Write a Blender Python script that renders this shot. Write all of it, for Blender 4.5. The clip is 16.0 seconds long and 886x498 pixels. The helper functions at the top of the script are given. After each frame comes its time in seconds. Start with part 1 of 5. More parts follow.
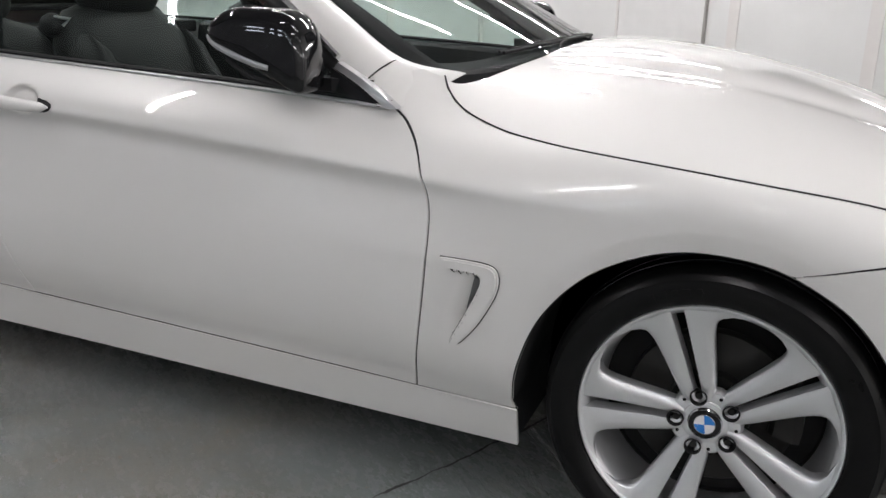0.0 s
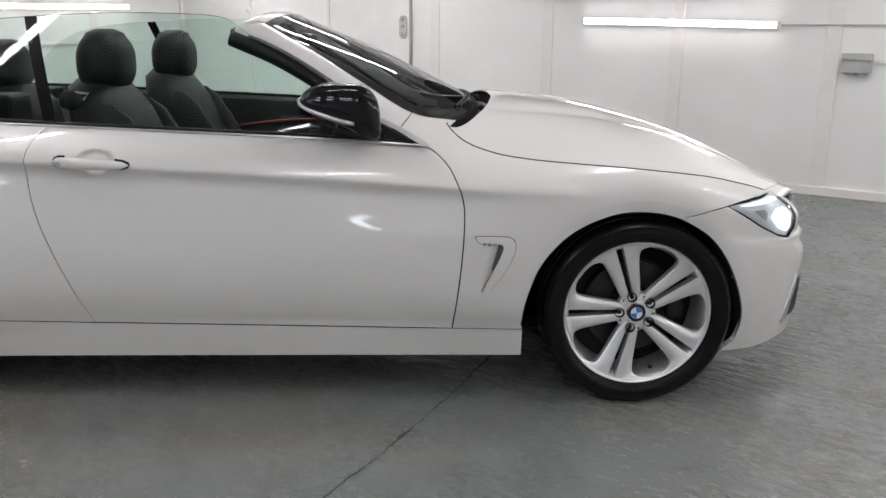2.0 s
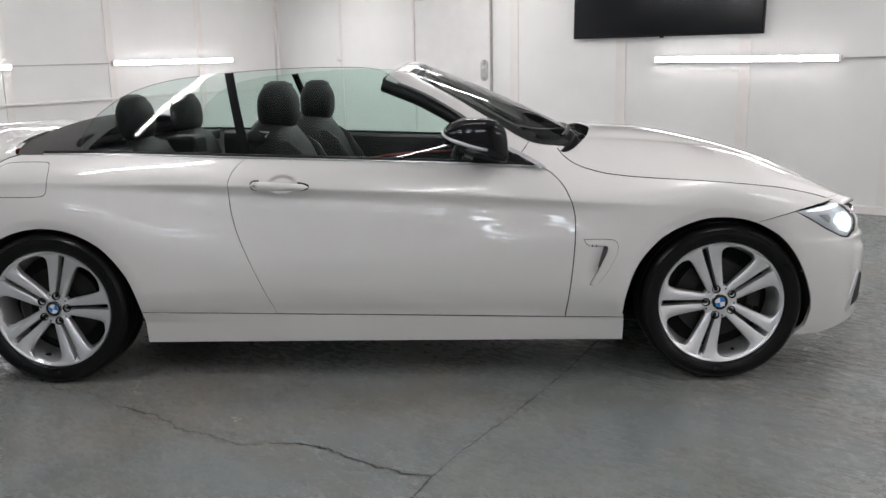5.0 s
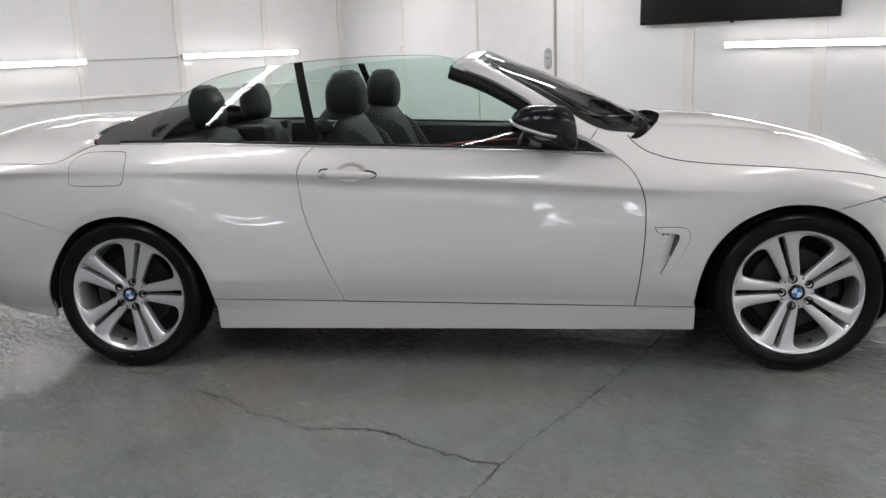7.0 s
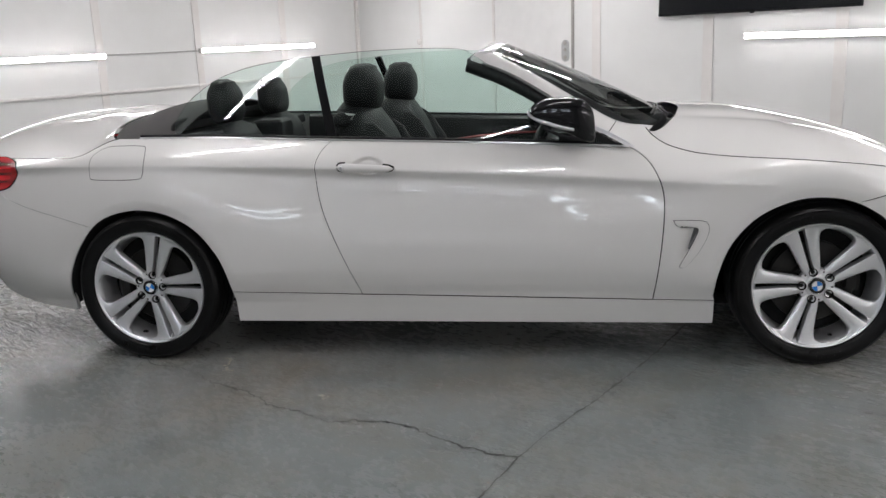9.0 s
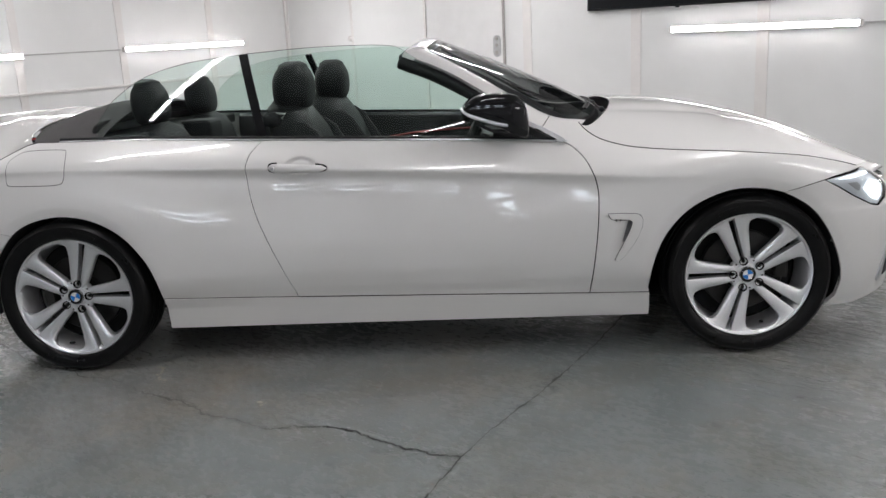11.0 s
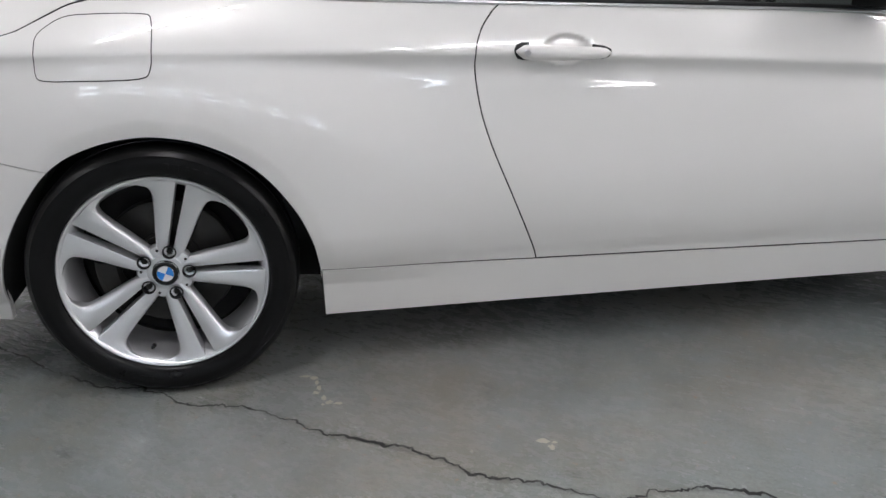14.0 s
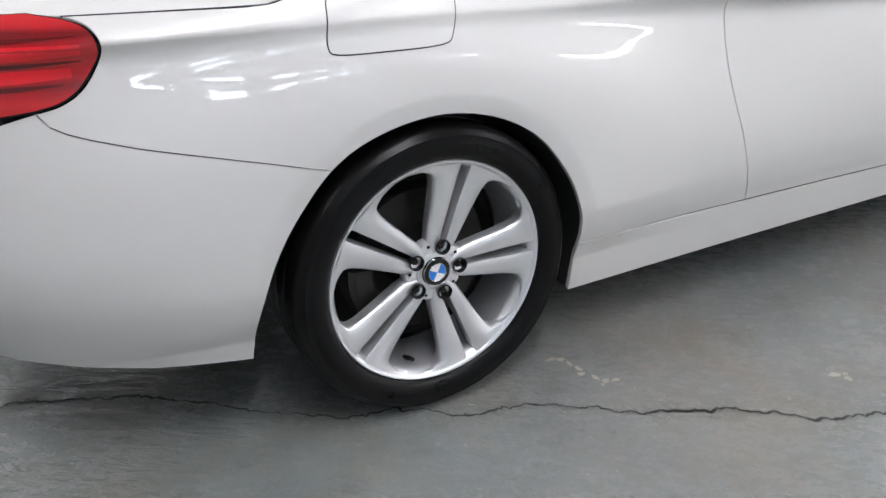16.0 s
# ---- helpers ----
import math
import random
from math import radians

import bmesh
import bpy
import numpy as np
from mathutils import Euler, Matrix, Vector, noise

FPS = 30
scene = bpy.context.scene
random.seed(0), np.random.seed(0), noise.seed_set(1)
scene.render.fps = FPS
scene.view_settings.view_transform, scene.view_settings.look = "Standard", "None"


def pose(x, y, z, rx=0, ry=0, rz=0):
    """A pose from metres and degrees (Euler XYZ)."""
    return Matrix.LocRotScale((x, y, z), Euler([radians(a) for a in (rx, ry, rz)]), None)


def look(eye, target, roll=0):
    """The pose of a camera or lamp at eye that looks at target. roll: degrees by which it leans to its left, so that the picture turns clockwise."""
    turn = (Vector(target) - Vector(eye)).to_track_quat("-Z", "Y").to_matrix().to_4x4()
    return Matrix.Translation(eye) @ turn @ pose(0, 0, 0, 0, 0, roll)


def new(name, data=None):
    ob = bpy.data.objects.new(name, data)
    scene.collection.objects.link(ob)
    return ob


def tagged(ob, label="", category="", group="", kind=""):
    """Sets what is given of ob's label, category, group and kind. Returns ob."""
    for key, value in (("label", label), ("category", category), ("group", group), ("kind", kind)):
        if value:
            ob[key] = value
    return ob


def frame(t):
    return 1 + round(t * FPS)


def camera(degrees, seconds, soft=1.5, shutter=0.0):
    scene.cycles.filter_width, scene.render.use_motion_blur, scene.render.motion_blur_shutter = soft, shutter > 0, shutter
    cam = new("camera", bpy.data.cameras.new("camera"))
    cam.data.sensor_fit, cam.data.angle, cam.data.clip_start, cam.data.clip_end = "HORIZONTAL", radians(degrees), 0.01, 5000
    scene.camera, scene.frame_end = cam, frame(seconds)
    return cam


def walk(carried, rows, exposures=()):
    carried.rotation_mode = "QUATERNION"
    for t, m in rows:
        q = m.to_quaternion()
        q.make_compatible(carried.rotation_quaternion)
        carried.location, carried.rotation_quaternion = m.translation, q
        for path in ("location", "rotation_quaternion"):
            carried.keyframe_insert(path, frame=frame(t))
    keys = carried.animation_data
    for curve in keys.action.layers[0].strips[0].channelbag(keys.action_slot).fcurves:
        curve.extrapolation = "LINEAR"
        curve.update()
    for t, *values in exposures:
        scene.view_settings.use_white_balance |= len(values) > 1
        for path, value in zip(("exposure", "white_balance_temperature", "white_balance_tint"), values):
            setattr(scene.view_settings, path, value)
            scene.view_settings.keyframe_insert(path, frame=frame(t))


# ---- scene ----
cam = camera(56.7, 16.0)
PATH = [
    (0, (2.911, -2.401, 1.151), (2.146, -0.657, 0.54), 1.0),
    (0.5, (2.582, -2.577, 1.18), (2.071, -0.747, 0.555), 0.7),
    (1, (2.316, -2.833, 1.19), (2.027, -0.938, 0.618), -1.0),
    (1.5, (2.089, -3.183, 1.23), (2.113, -1.259, 0.686), 0.2),
    (2, (2.063, -3.524, 1.254), (2.12, -1.59, 0.747), 0.5),
    (2.5, (1.954, -3.842, 1.253), (2.004, -1.896, 0.792), -0.2),
    (3, (1.866, -4.061, 1.274), (1.882, -2.112, 0.825), -0.9),
    (3.5, (1.844, -4.15, 1.278), (1.828, -2.195, 0.857), -1.0),
    (4, (1.838, -4.178, 1.273), (1.795, -2.219, 0.869), -1.3),
    (6.5, (1.812, -4.172, 1.259), (1.618, -2.228, 0.83), -1.4),
    (7, (1.799, -4.17, 1.253), (1.56, -2.232, 0.824), -2.0),
    (7.5, (1.785, -4.168, 1.263), (1.503, -2.237, 0.825), -2.2),
    (8, (1.784, -4.176, 1.256), (1.469, -2.25, 0.818), -2.2),
    (8.5, (1.786, -4.171, 1.258), (1.467, -2.248, 0.812), -2.1),
    (9, (1.797, -4.173, 1.256), (1.517, -2.243, 0.811), -2.3),
    (9.5, (1.825, -4.166, 1.259), (1.602, -2.23, 0.813), -2.4),
    (9.7, (1.825, -4.17, 1.257), (1.633, -2.23, 0.812), -2.4),
    (11.8, (1.709, -4.037, 1.259), (1.623, -2.099, 0.774), -3.5),
    (12, (1.655, -3.942, 1.237), (1.593, -2.005, 0.742), -3.7),
    (12.5, (1.419, -3.67, 1.202), (1.438, -1.746, 0.655), -3.1),
    (13, (1.077, -3.403, 1.169), (1.229, -1.5, 0.573), -1.4),
    (13.5, (0.707, -3.143, 1.157), (0.952, -1.271, 0.496), -0.7),
    (14, (0.397, -2.84, 1.136), (0.681, -1.003, 0.398), -0.6),
    (14.5, (0.087, -2.628, 1.12), (0.509, -0.836, 0.338), -1.0),
    (15, (-0.16, -2.46, 1.086), (0.419, -0.72, 0.286), -1.7),
    (15.5, (-0.418, -2.32, 1.093), (0.327, -0.661, 0.261), -1.4),
    (16, (-0.756, -2.248, 1.128), (0.128, -0.672, 0.272), -0.5),
]
walk(cam, [(t, look(eye, target, roll)) for t, eye, target, roll in PATH],
     exposures=[(0.0, 0.50, 6480, 10), (2.0, 0.36, 6480, 10), (3.5, 0.32, 6480, 10), (9.5, 0.32, 6450, 10), (12.5, 0.48, 6400, 10),
                (14.0, 0.77, 6350, 10), (15.0, 0.92, 6280, 10), (16.0, 1.08, 6220, 10)])
# ---- world: a closed room, almost no outside light ----
world = bpy.data.worlds.new("world")
scene.world = world
world.use_nodes = True
world.node_tree.nodes["Background"].inputs[0].default_value = (0.8, 0.88, 1.0, 1)
world.node_tree.nodes["Background"].inputs[1].default_value = 0.05
WALL_TUBES, CEILING_TUBES, DAYLIGHT = 26.0, 62.0, 7.0


# ---- materials ----
def nodes_of(name):
    m = bpy.data.materials.new(name)
    m.use_nodes = True
    nt = m.node_tree
    return m, nt, nt.nodes["Principled BSDF"]


def set_in(b, **kw):
    for k, v in kw.items():
        key = k.replace("_", " ").title().replace("Ior", "IOR")
        if isinstance(v, tuple) and len(v) == 3:
            v = (*v, 1)
        b.inputs[key].default_value = v


def link(nt, a, ao, b, bi):
    nt.links.new(a.outputs[ao], b.inputs[bi])


def noise_node(nt, scale, detail=4, rough=0.55, stretch=None, coords="Object", dist=0.0):
    tc = nt.nodes.new("ShaderNodeTexCoord")
    n = nt.nodes.new("ShaderNodeTexNoise")
    n.inputs["Scale"].default_value = scale
    n.inputs["Detail"].default_value = detail
    n.inputs["Roughness"].default_value = rough
    n.inputs["Distortion"].default_value = dist
    if stretch:
        mp = nt.nodes.new("ShaderNodeMapping")
        mp.inputs["Scale"].default_value = stretch[:3]
        if len(stretch) > 3:
            mp.inputs["Rotation"].default_value = (0, 0, radians(stretch[3]))
        link(nt, tc, coords, mp, "Vector")
        link(nt, mp, "Vector", n, "Vector")
    else:
        link(nt, tc, coords, n, "Vector")
    return n


def ramp(nt, src, out, stops):
    r = nt.nodes.new("ShaderNodeValToRGB")
    el = r.color_ramp.elements
    while len(el) < len(stops):
        el.new(0.5)
    for e, (p, c) in zip(el, stops):
        e.position = p
        e.color = (*c, 1) if isinstance(c, tuple) else (c, c, c, 1)
    link(nt, src, out, r, "Fac")
    return r


def bump(nt, b, src, out, strength, distance):
    bp = nt.nodes.new("ShaderNodeBump")
    bp.inputs["Strength"].default_value = strength
    bp.inputs["Distance"].default_value = distance
    link(nt, src, out, bp, "Height")
    link(nt, bp, "Normal", b, "Normal")
    return bp


def simple(name, colour, roughness=0.5, metallic=0.0, grain=0.0, scale=120, coat=0.0, vary=0.12):
    m, nt, b = nodes_of(name)
    set_in(b, roughness=roughness, metallic=metallic)
    b.inputs["Coat Weight"].default_value = coat
    b.inputs["Coat Roughness"].default_value = 0.04
    n = noise_node(nt, 6, 5)
    lo = tuple(c * (1 - vary) for c in colour)
    hi = tuple(min(1, c * (1 + vary)) for c in colour)
    r = ramp(nt, n, "Fac", [(0.3, lo), (0.7, hi)])
    link(nt, r, "Color", b, "Base Color")
    if grain:
        g = noise_node(nt, scale, 3)
        bump(nt, b, g, "Fac", grain, 0.002)
    return m


def dull(m, level):
    m.node_tree.nodes["Principled BSDF"].inputs["Specular IOR Level"].default_value = level
    return m


def make_paint():
    m, nt, b = nodes_of("pearl_white_paint")
    set_in(b, roughness=0.40, metallic=0.16)
    b.inputs["Coat Weight"].default_value = 1.0
    b.inputs["Coat Roughness"].default_value = 0.012
    b.inputs["Coat IOR"].default_value = 1.5
    b.inputs["Specular IOR Level"].default_value = 0.15
    n = noise_node(nt, 2500, 1)
    r = ramp(nt, n, "Fac", [(0.35, (0.72, 0.705, 0.69)), (0.65, (0.79, 0.775, 0.76))])
    link(nt, r, "Color", b, "Base Color")
    o = noise_node(nt, 240, 2)
    bp = nt.nodes.new("ShaderNodeBump")
    bp.inputs["Strength"].default_value = 0.004
    bp.inputs["Distance"].default_value = 0.001
    link(nt, o, "Fac", bp, "Height")
    link(nt, bp, "Normal", b, "Coat Normal")
    return m


def make_glass(name, tint, gloss=1.45):
    m, nt, b = nodes_of(name)
    nt.nodes.remove(b)
    tr = nt.nodes.new("ShaderNodeBsdfTransparent")
    tr.inputs[0].default_value = (*tint, 1)
    gl = nt.nodes.new("ShaderNodeBsdfGlossy")
    gl.inputs["Roughness"].default_value = 0.01
    fr = nt.nodes.new("ShaderNodeFresnel")
    fr.inputs["IOR"].default_value = gloss
    mx = nt.nodes.new("ShaderNodeMixShader")
    link(nt, fr, 0, mx, 0)
    link(nt, tr, 0, mx, 1)
    link(nt, gl, 0, mx, 2)
    link(nt, mx, 0, nt.nodes["Material Output"], 0)
    return m


def make_glow(name, colour, strength):
    m, nt, b = nodes_of(name)
    set_in(b, base_color=(0.9, 0.9, 0.9), roughness=0.4)
    b.inputs["Emission Color"].default_value = (*colour, 1)
    b.inputs["Emission Strength"].default_value = strength
    return m


def mixed(nt, mode, one, one_out, two, two_out, fac=1.0):
    m = nt.nodes.new("ShaderNodeMix")
    m.data_type, m.blend_type = "RGBA", mode
    m.inputs[0].default_value = fac
    link(nt, one, one_out, m, 6)
    link(nt, two, two_out, m, 7)
    return m


def maths(nt, op, one, one_out, two=None, two_out=0, value=0.0):
    m = nt.nodes.new("ShaderNodeMath")
    m.operation = op
    link(nt, one, one_out, m, 0)
    if two is not None:
        link(nt, two, two_out, m, 1)
    else:
        m.inputs[1].default_value = value
    return m


def make_floor():
    m, nt, b = nodes_of("painted_concrete")
    big = noise_node(nt, 0.6, 5, 0.6)
    mid = noise_node(nt, 5.0, 6, 0.65)
    small = noise_node(nt, 24, 5, 0.7, stretch=(0.7, 1.4, 1.0))
    fine = noise_node(nt, 110, 3, 0.7)
    r1 = ramp(nt, big, "Fac", [(0.32, (0.160, 0.182, 0.180)), (0.5, (0.184, 0.201, 0.198)), (0.68, (0.214, 0.216, 0.206))])
    r2 = ramp(nt, mid, "Fac", [(0.25, 0.84), (0.50, 1.0), (0.78, 1.10)])
    r4 = ramp(nt, small, "Fac", [(0.24, 0.56), (0.44, 1.0), (0.80, 1.22)])
    r3 = ramp(nt, fine, "Fac", [(0.30, 0.86), (0.5, 1.0), (0.72, 1.12)])
    # brown traffic stains with ragged edges
    stain = noise_node(nt, 1.9, 9, 0.75, dist=0.3)
    c2 = ramp(nt, stain, "Fac", [(0.45, (1.0, 1.0, 1.0)), (0.62, (1.0, 0.93, 0.85)), (0.80, (0.84, 0.74, 0.64))])
    # dark oily patches broken up by the grain
    oil = noise_node(nt, 7.5, 8, 0.78, stretch=(0.7, 1.3, 1.0))
    s1 = ramp(nt, oil, "Fac", [(0.31, 0.40), (0.42, 1.0)])
    # dark and rusty specks, pale chips
    spots = noise_node(nt, 60, 6, 0.75)
    s3 = ramp(nt, spots, "Fac", [(0.30, 0.30), (0.36, 1.0)])
    rust = noise_node(nt, 33, 5, 0.7)
    c3 = ramp(nt, rust, "Fac", [(0.63, (1.0, 1.0, 1.0)), (0.72, (1.35, 0.95, 0.78))])
    chips = noise_node(nt, 48, 3, 0.5)
    c1 = ramp(nt, chips, "Fac", [(0.70, 1.0), (0.73, 1.8)])
    col = mixed(nt, "MULTIPLY", r1, "Color", r2, "Color")
    for r in (r3, r4, c2, s1, s3, c3, c1):
        col = mixed(nt, "MULTIPLY", col, 2, r, "Color")
    link(nt, col, 2, b, "Base Color")
    wet = noise_node(nt, 1.3, 5, 0.6)
    rr = ramp(nt, wet, "Fac", [(0.34, 0.17), (0.66, 0.27)])
    fr = ramp(nt, small, "Fac", [(0.3, 0.14), (0.6, 0.0)])
    rough = maths(nt, "ADD", rr, "Color", fr, "Color")
    link(nt, rough, 0, b, "Roughness")
    # brushed ribs run along the back wall, worn smooth beside the car
    brush = noise_node(nt, 2.4, 5, 0.62, stretch=(2.6, 9.0, 1.0), dist=0.7)
    crest = ramp(nt, brush, "Fac", [(0.36, 0.0), (0.50, 0.35), (0.62, 1.0)])
    patch = noise_node(nt, 1.1, 4)
    tc = nt.nodes.new("ShaderNodeTexCoord")
    away = nt.nodes.new("ShaderNodeVectorMath")
    away.operation = "DISTANCE"
    away.inputs[1].default_value = (7.2, -6.7, 0.0)
    link(nt, tc, "Object", away, 0)
    far = ramp(nt, maths(nt, "MULTIPLY", away, "Value", value=0.25), 0, [(0.42, 0.06), (0.62, 1.0)])
    worn = maths(nt, "MULTIPLY", patch, "Fac", far, "Color")
    amount = maths(nt, "MULTIPLY", ramp(nt, worn, 0, [(0.05, 0.03), (0.38, 1.0)]), "Color", value=1.7)
    ribs = maths(nt, "MULTIPLY", crest, "Color", amount, 0)
    relief = maths(nt, "MULTIPLY", small, "Fac", value=0.22)
    total = maths(nt, "ADD", ribs, 0, relief, 0)
    bump(nt, b, total, 0, 1.0, 0.0034)
    return m


def make_wall():
    m, nt, b = nodes_of("white_wall_panel")
    n = noise_node(nt, 1.4, 4)
    r = ramp(nt, n, "Fac", [(0.3, (0.76, 0.755, 0.745)), (0.7, (0.82, 0.815, 0.805))])
    link(nt, r, "Color", b, "Base Color")
    set_in(b, roughness=0.32)
    w = noise_node(nt, 1.0, 2, stretch=(70.0, 70.0, 0.15))
    bump(nt, b, w, "Fac", 0.12, 0.004)
    return m


def make_tyre():
    m, nt, b = nodes_of("tyre_rubber")
    n = noise_node(nt, 9, 4)
    r = ramp(nt, n, "Fac", [(0.3, (0.0035, 0.0035, 0.0037)), (0.75, (0.0065, 0.0065, 0.0068))])
    link(nt, r, "Color", b, "Base Color")
    q = ramp(nt, n, "Fac", [(0.3, 0.27), (0.7, 0.33)])
    link(nt, q, "Color", b, "Roughness")
    b.inputs["Specular IOR Level"].default_value = 0.20
    g = noise_node(nt, 260, 2)
    bump(nt, b, g, "Fac", 0.05, 0.0006)
    return m


def make_alloy():
    m, nt, b = nodes_of("silver_alloy")
    set_in(b, metallic=0.82, roughness=0.31)
    b.inputs["Coat Weight"].default_value = 0.6
    b.inputs["Coat Roughness"].default_value = 0.08
    n = noise_node(nt, 1800, 1)
    r = ramp(nt, n, "Fac", [(0.3, (0.83, 0.83, 0.85)), (0.7, (0.92, 0.92, 0.94))])
    link(nt, r, "Color", b, "Base Color")
    return m


def make_red_lens():
    m, nt, b = nodes_of("red_lamp_lens")
    w = noise_node(nt, 3, 2, stretch=(0.4, 0.4, 7.0))
    r = ramp(nt, w, "Fac", [(0.38, (0.16, 0.004, 0.006)), (0.5, (0.42, 0.008, 0.014)), (0.7, (0.60, 0.02, 0.025))])
    link(nt, r, "Color", b, "Base Color")
    set_in(b, roughness=0.2)
    b.inputs["Coat Weight"].default_value = 1.0
    b.inputs["Coat Roughness"].default_value = 0.02
    return m


PAINT = make_paint()
FLOOR = make_floor()
WALL = make_wall()
TYRE = make_tyre()
ALLOY = make_alloy()
RED = make_red_lens()
RED_DARK = simple("dark_red_lens", (0.10, 0.003, 0.004), 0.15, coat=1.0)
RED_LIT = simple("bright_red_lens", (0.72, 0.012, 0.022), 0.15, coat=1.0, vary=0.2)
TRIM_WHITE = simple("white_plastic_trim", (0.80, 0.77, 0.75), 0.25, vary=0.03)
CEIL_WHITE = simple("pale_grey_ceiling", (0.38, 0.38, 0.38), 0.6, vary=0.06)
WALL_GREY = simple("grey_painted_wall", (0.47, 0.48, 0.50), 0.6, vary=0.1)
DOOR_WHITE = simple("white_door_sheet", (0.80, 0.79, 0.78), 0.3, vary=0.03)
GREY_METAL = simple("grey_metal", (0.45, 0.45, 0.45), 0.35, 0.7)
DISC = simple("dark_brake_disc", (0.032, 0.031, 0.030), 0.42, 0.7, vary=0.3)
STEEL = simple("worn_steel", (0.42, 0.40, 0.38), 0.38, 0.9)
CHROME = simple("chrome", (0.78, 0.78, 0.79), 0.08, 1.0, vary=0.02)
SATIN = simple("satin_aluminium", (0.62, 0.62, 0.63), 0.28, 0.9, vary=0.04)
GLOSS_BLACK = simple("gloss_black_paint", (0.006, 0.006, 0.007), 0.03)
REFLECTOR = simple("headlamp_reflector", (0.88, 0.90, 0.93), 0.22, 0.10)
SLOT_SHADE = simple("dark_grey_slot_shade", (0.15, 0.15, 0.155), 0.5)
BLACK = dull(simple("black_plastic", (0.009, 0.009, 0.010), 0.55, grain=0.15), 0.2)
RUBBER = dull(simple("black_rubber_seal", (0.008, 0.008, 0.009), 0.5), 0.3)
LEATHER = dull(simple("black_leather", (0.009, 0.0095, 0.010), 0.50, grain=0.25, scale=260), 0.17)
FABRIC = simple("dark_hood_fabric", (0.055, 0.052, 0.052), 0.8, grain=0.4, scale=500)
CARPET = simple("black_carpet", (0.012, 0.012, 0.013), 0.95)
RED_TRIM = simple("dark_red_stitching", (0.16, 0.012, 0.010), 0.5)
BLUE = simple("blue_enamel", (0.02, 0.20, 0.62), 0.2, coat=1.0)
WHITE_EN = simple("white_enamel", (0.80, 0.80, 0.82), 0.2, coat=1.0)
SCREEN = simple("tv_screen_black", (0.006, 0.007, 0.009), 0.16)
LEAD = simple("pale_grey_cable", (0.46, 0.45, 0.44), 0.4, vary=0.06)
GREY_BOX = simple("grey_plastic_box", (0.42, 0.42, 0.41), 0.45)
CRACK = simple("crack_dirt", (0.015, 0.015, 0.014), 0.9, vary=0.5)
MARK = simple("bare_concrete", (0.46, 0.43, 0.36), 0.7, grain=0.4)
SIDE_GLASS = make_glass("green_side_glass", (0.815, 0.925, 0.885))
SCREEN_GLASS = make_glass("windscreen_glass", (0.86, 0.95, 0.92), 1.33)
CLEAR = make_glass("clear_lamp_lens", (0.93, 0.95, 0.97))
SKY_GLOW = make_glow("overcast_daylight", (0.82, 0.91, 1.0), DAYLIGHT)
TUBE = make_glow("lamp_tube_white", (1.0, 0.972, 0.978), WALL_TUBES)
TUBE_TOP = make_glow("ceiling_tube_white", (1.0, 0.972, 0.978), CEILING_TUBES)
LAMP_LED = make_glow("headlamp_led", (0.86, 0.94, 1.0), 1.6)


# ---- mesh helpers ----
def obj(name, mesh, material, parent=None, label=""):
    ob = new(name, mesh)
    if material is not None and not mesh.materials:
        mesh.materials.append(material)
    if parent is not None:
        ob.parent = parent
    if label:
        ob["label"] = label
    return ob


def part(name, bm, material, parent, label="", smooth=False):
    me = bpy.data.meshes.new(name)
    bmesh.ops.recalc_face_normals(bm, faces=bm.faces)
    if smooth:
        for f in bm.faces:
            f.smooth = True
    bm.to_mesh(me)
    if smooth:
        me.set_sharp_from_angle(angle=radians(42))
    bm.free()
    return obj(name, me, material, parent, label)


def raw(name, verts, faces, material, parent, label="", normals=None, smooth=True):
    me = bpy.data.meshes.new(name)
    me.from_pydata([tuple(map(float, v)) for v in verts], [], [tuple(map(int, f)) for f in faces])
    me.polygons.foreach_set("use_smooth", [smooth] * len(me.polygons))
    if normals is not None:
        me.normals_split_custom_set_from_vertices([tuple(map(float, v)) for v in normals])
    me.update()
    return obj(name, me, material, parent, label)


def thing(name, m, label, category, group="", kind=""):
    e = new(name)
    e.matrix_world = m
    e.empty_display_size = 0.1
    return tagged(e, label, category, group, kind)


def box_bm(x0, x1, y0, y1, z0, z1, bevel=0.0, segments=2):
    bm = bmesh.new()
    bmesh.ops.create_cube(bm, size=1)
    for v in bm.verts:
        v.co = ((x0 + x1) / 2 + v.co.x * (x1 - x0), (y0 + y1) / 2 + v.co.y * (y1 - y0), (z0 + z1) / 2 + v.co.z * (z1 - z0))
    if bevel:
        bmesh.ops.bevel(bm, geom=bm.edges[:], offset=bevel, segments=segments, affect="EDGES", profile=0.6)
    return bm


def loft(rings, caps=True, closed=True):
    """A mesh through rings of equal length."""
    bm = bmesh.new()
    vs = [[bm.verts.new(p) for p in ring] for ring in rings]
    n = len(rings[0])
    for a, b in zip(vs, vs[1:]):
        for i in range(n if closed else n - 1):
            bm.faces.new((a[i], a[(i + 1) % n], b[(i + 1) % n], b[i]))
    if caps and closed:
        bm.faces.new(vs[0][::-1])
        bm.faces.new(vs[-1])
    return bm


def ring_xy(cx, cy, z, rx, ry, n=20, power=2.6, lean=0.0):
    out = []
    for i in range(n):
        a = 2 * math.pi * i / n
        c, s = math.cos(a), math.sin(a)
        out.append((cx + rx * math.copysign(abs(c) ** (2 / power), c), cy + ry * math.copysign(abs(s) ** (2 / power), s), z + lean * c))
    return out


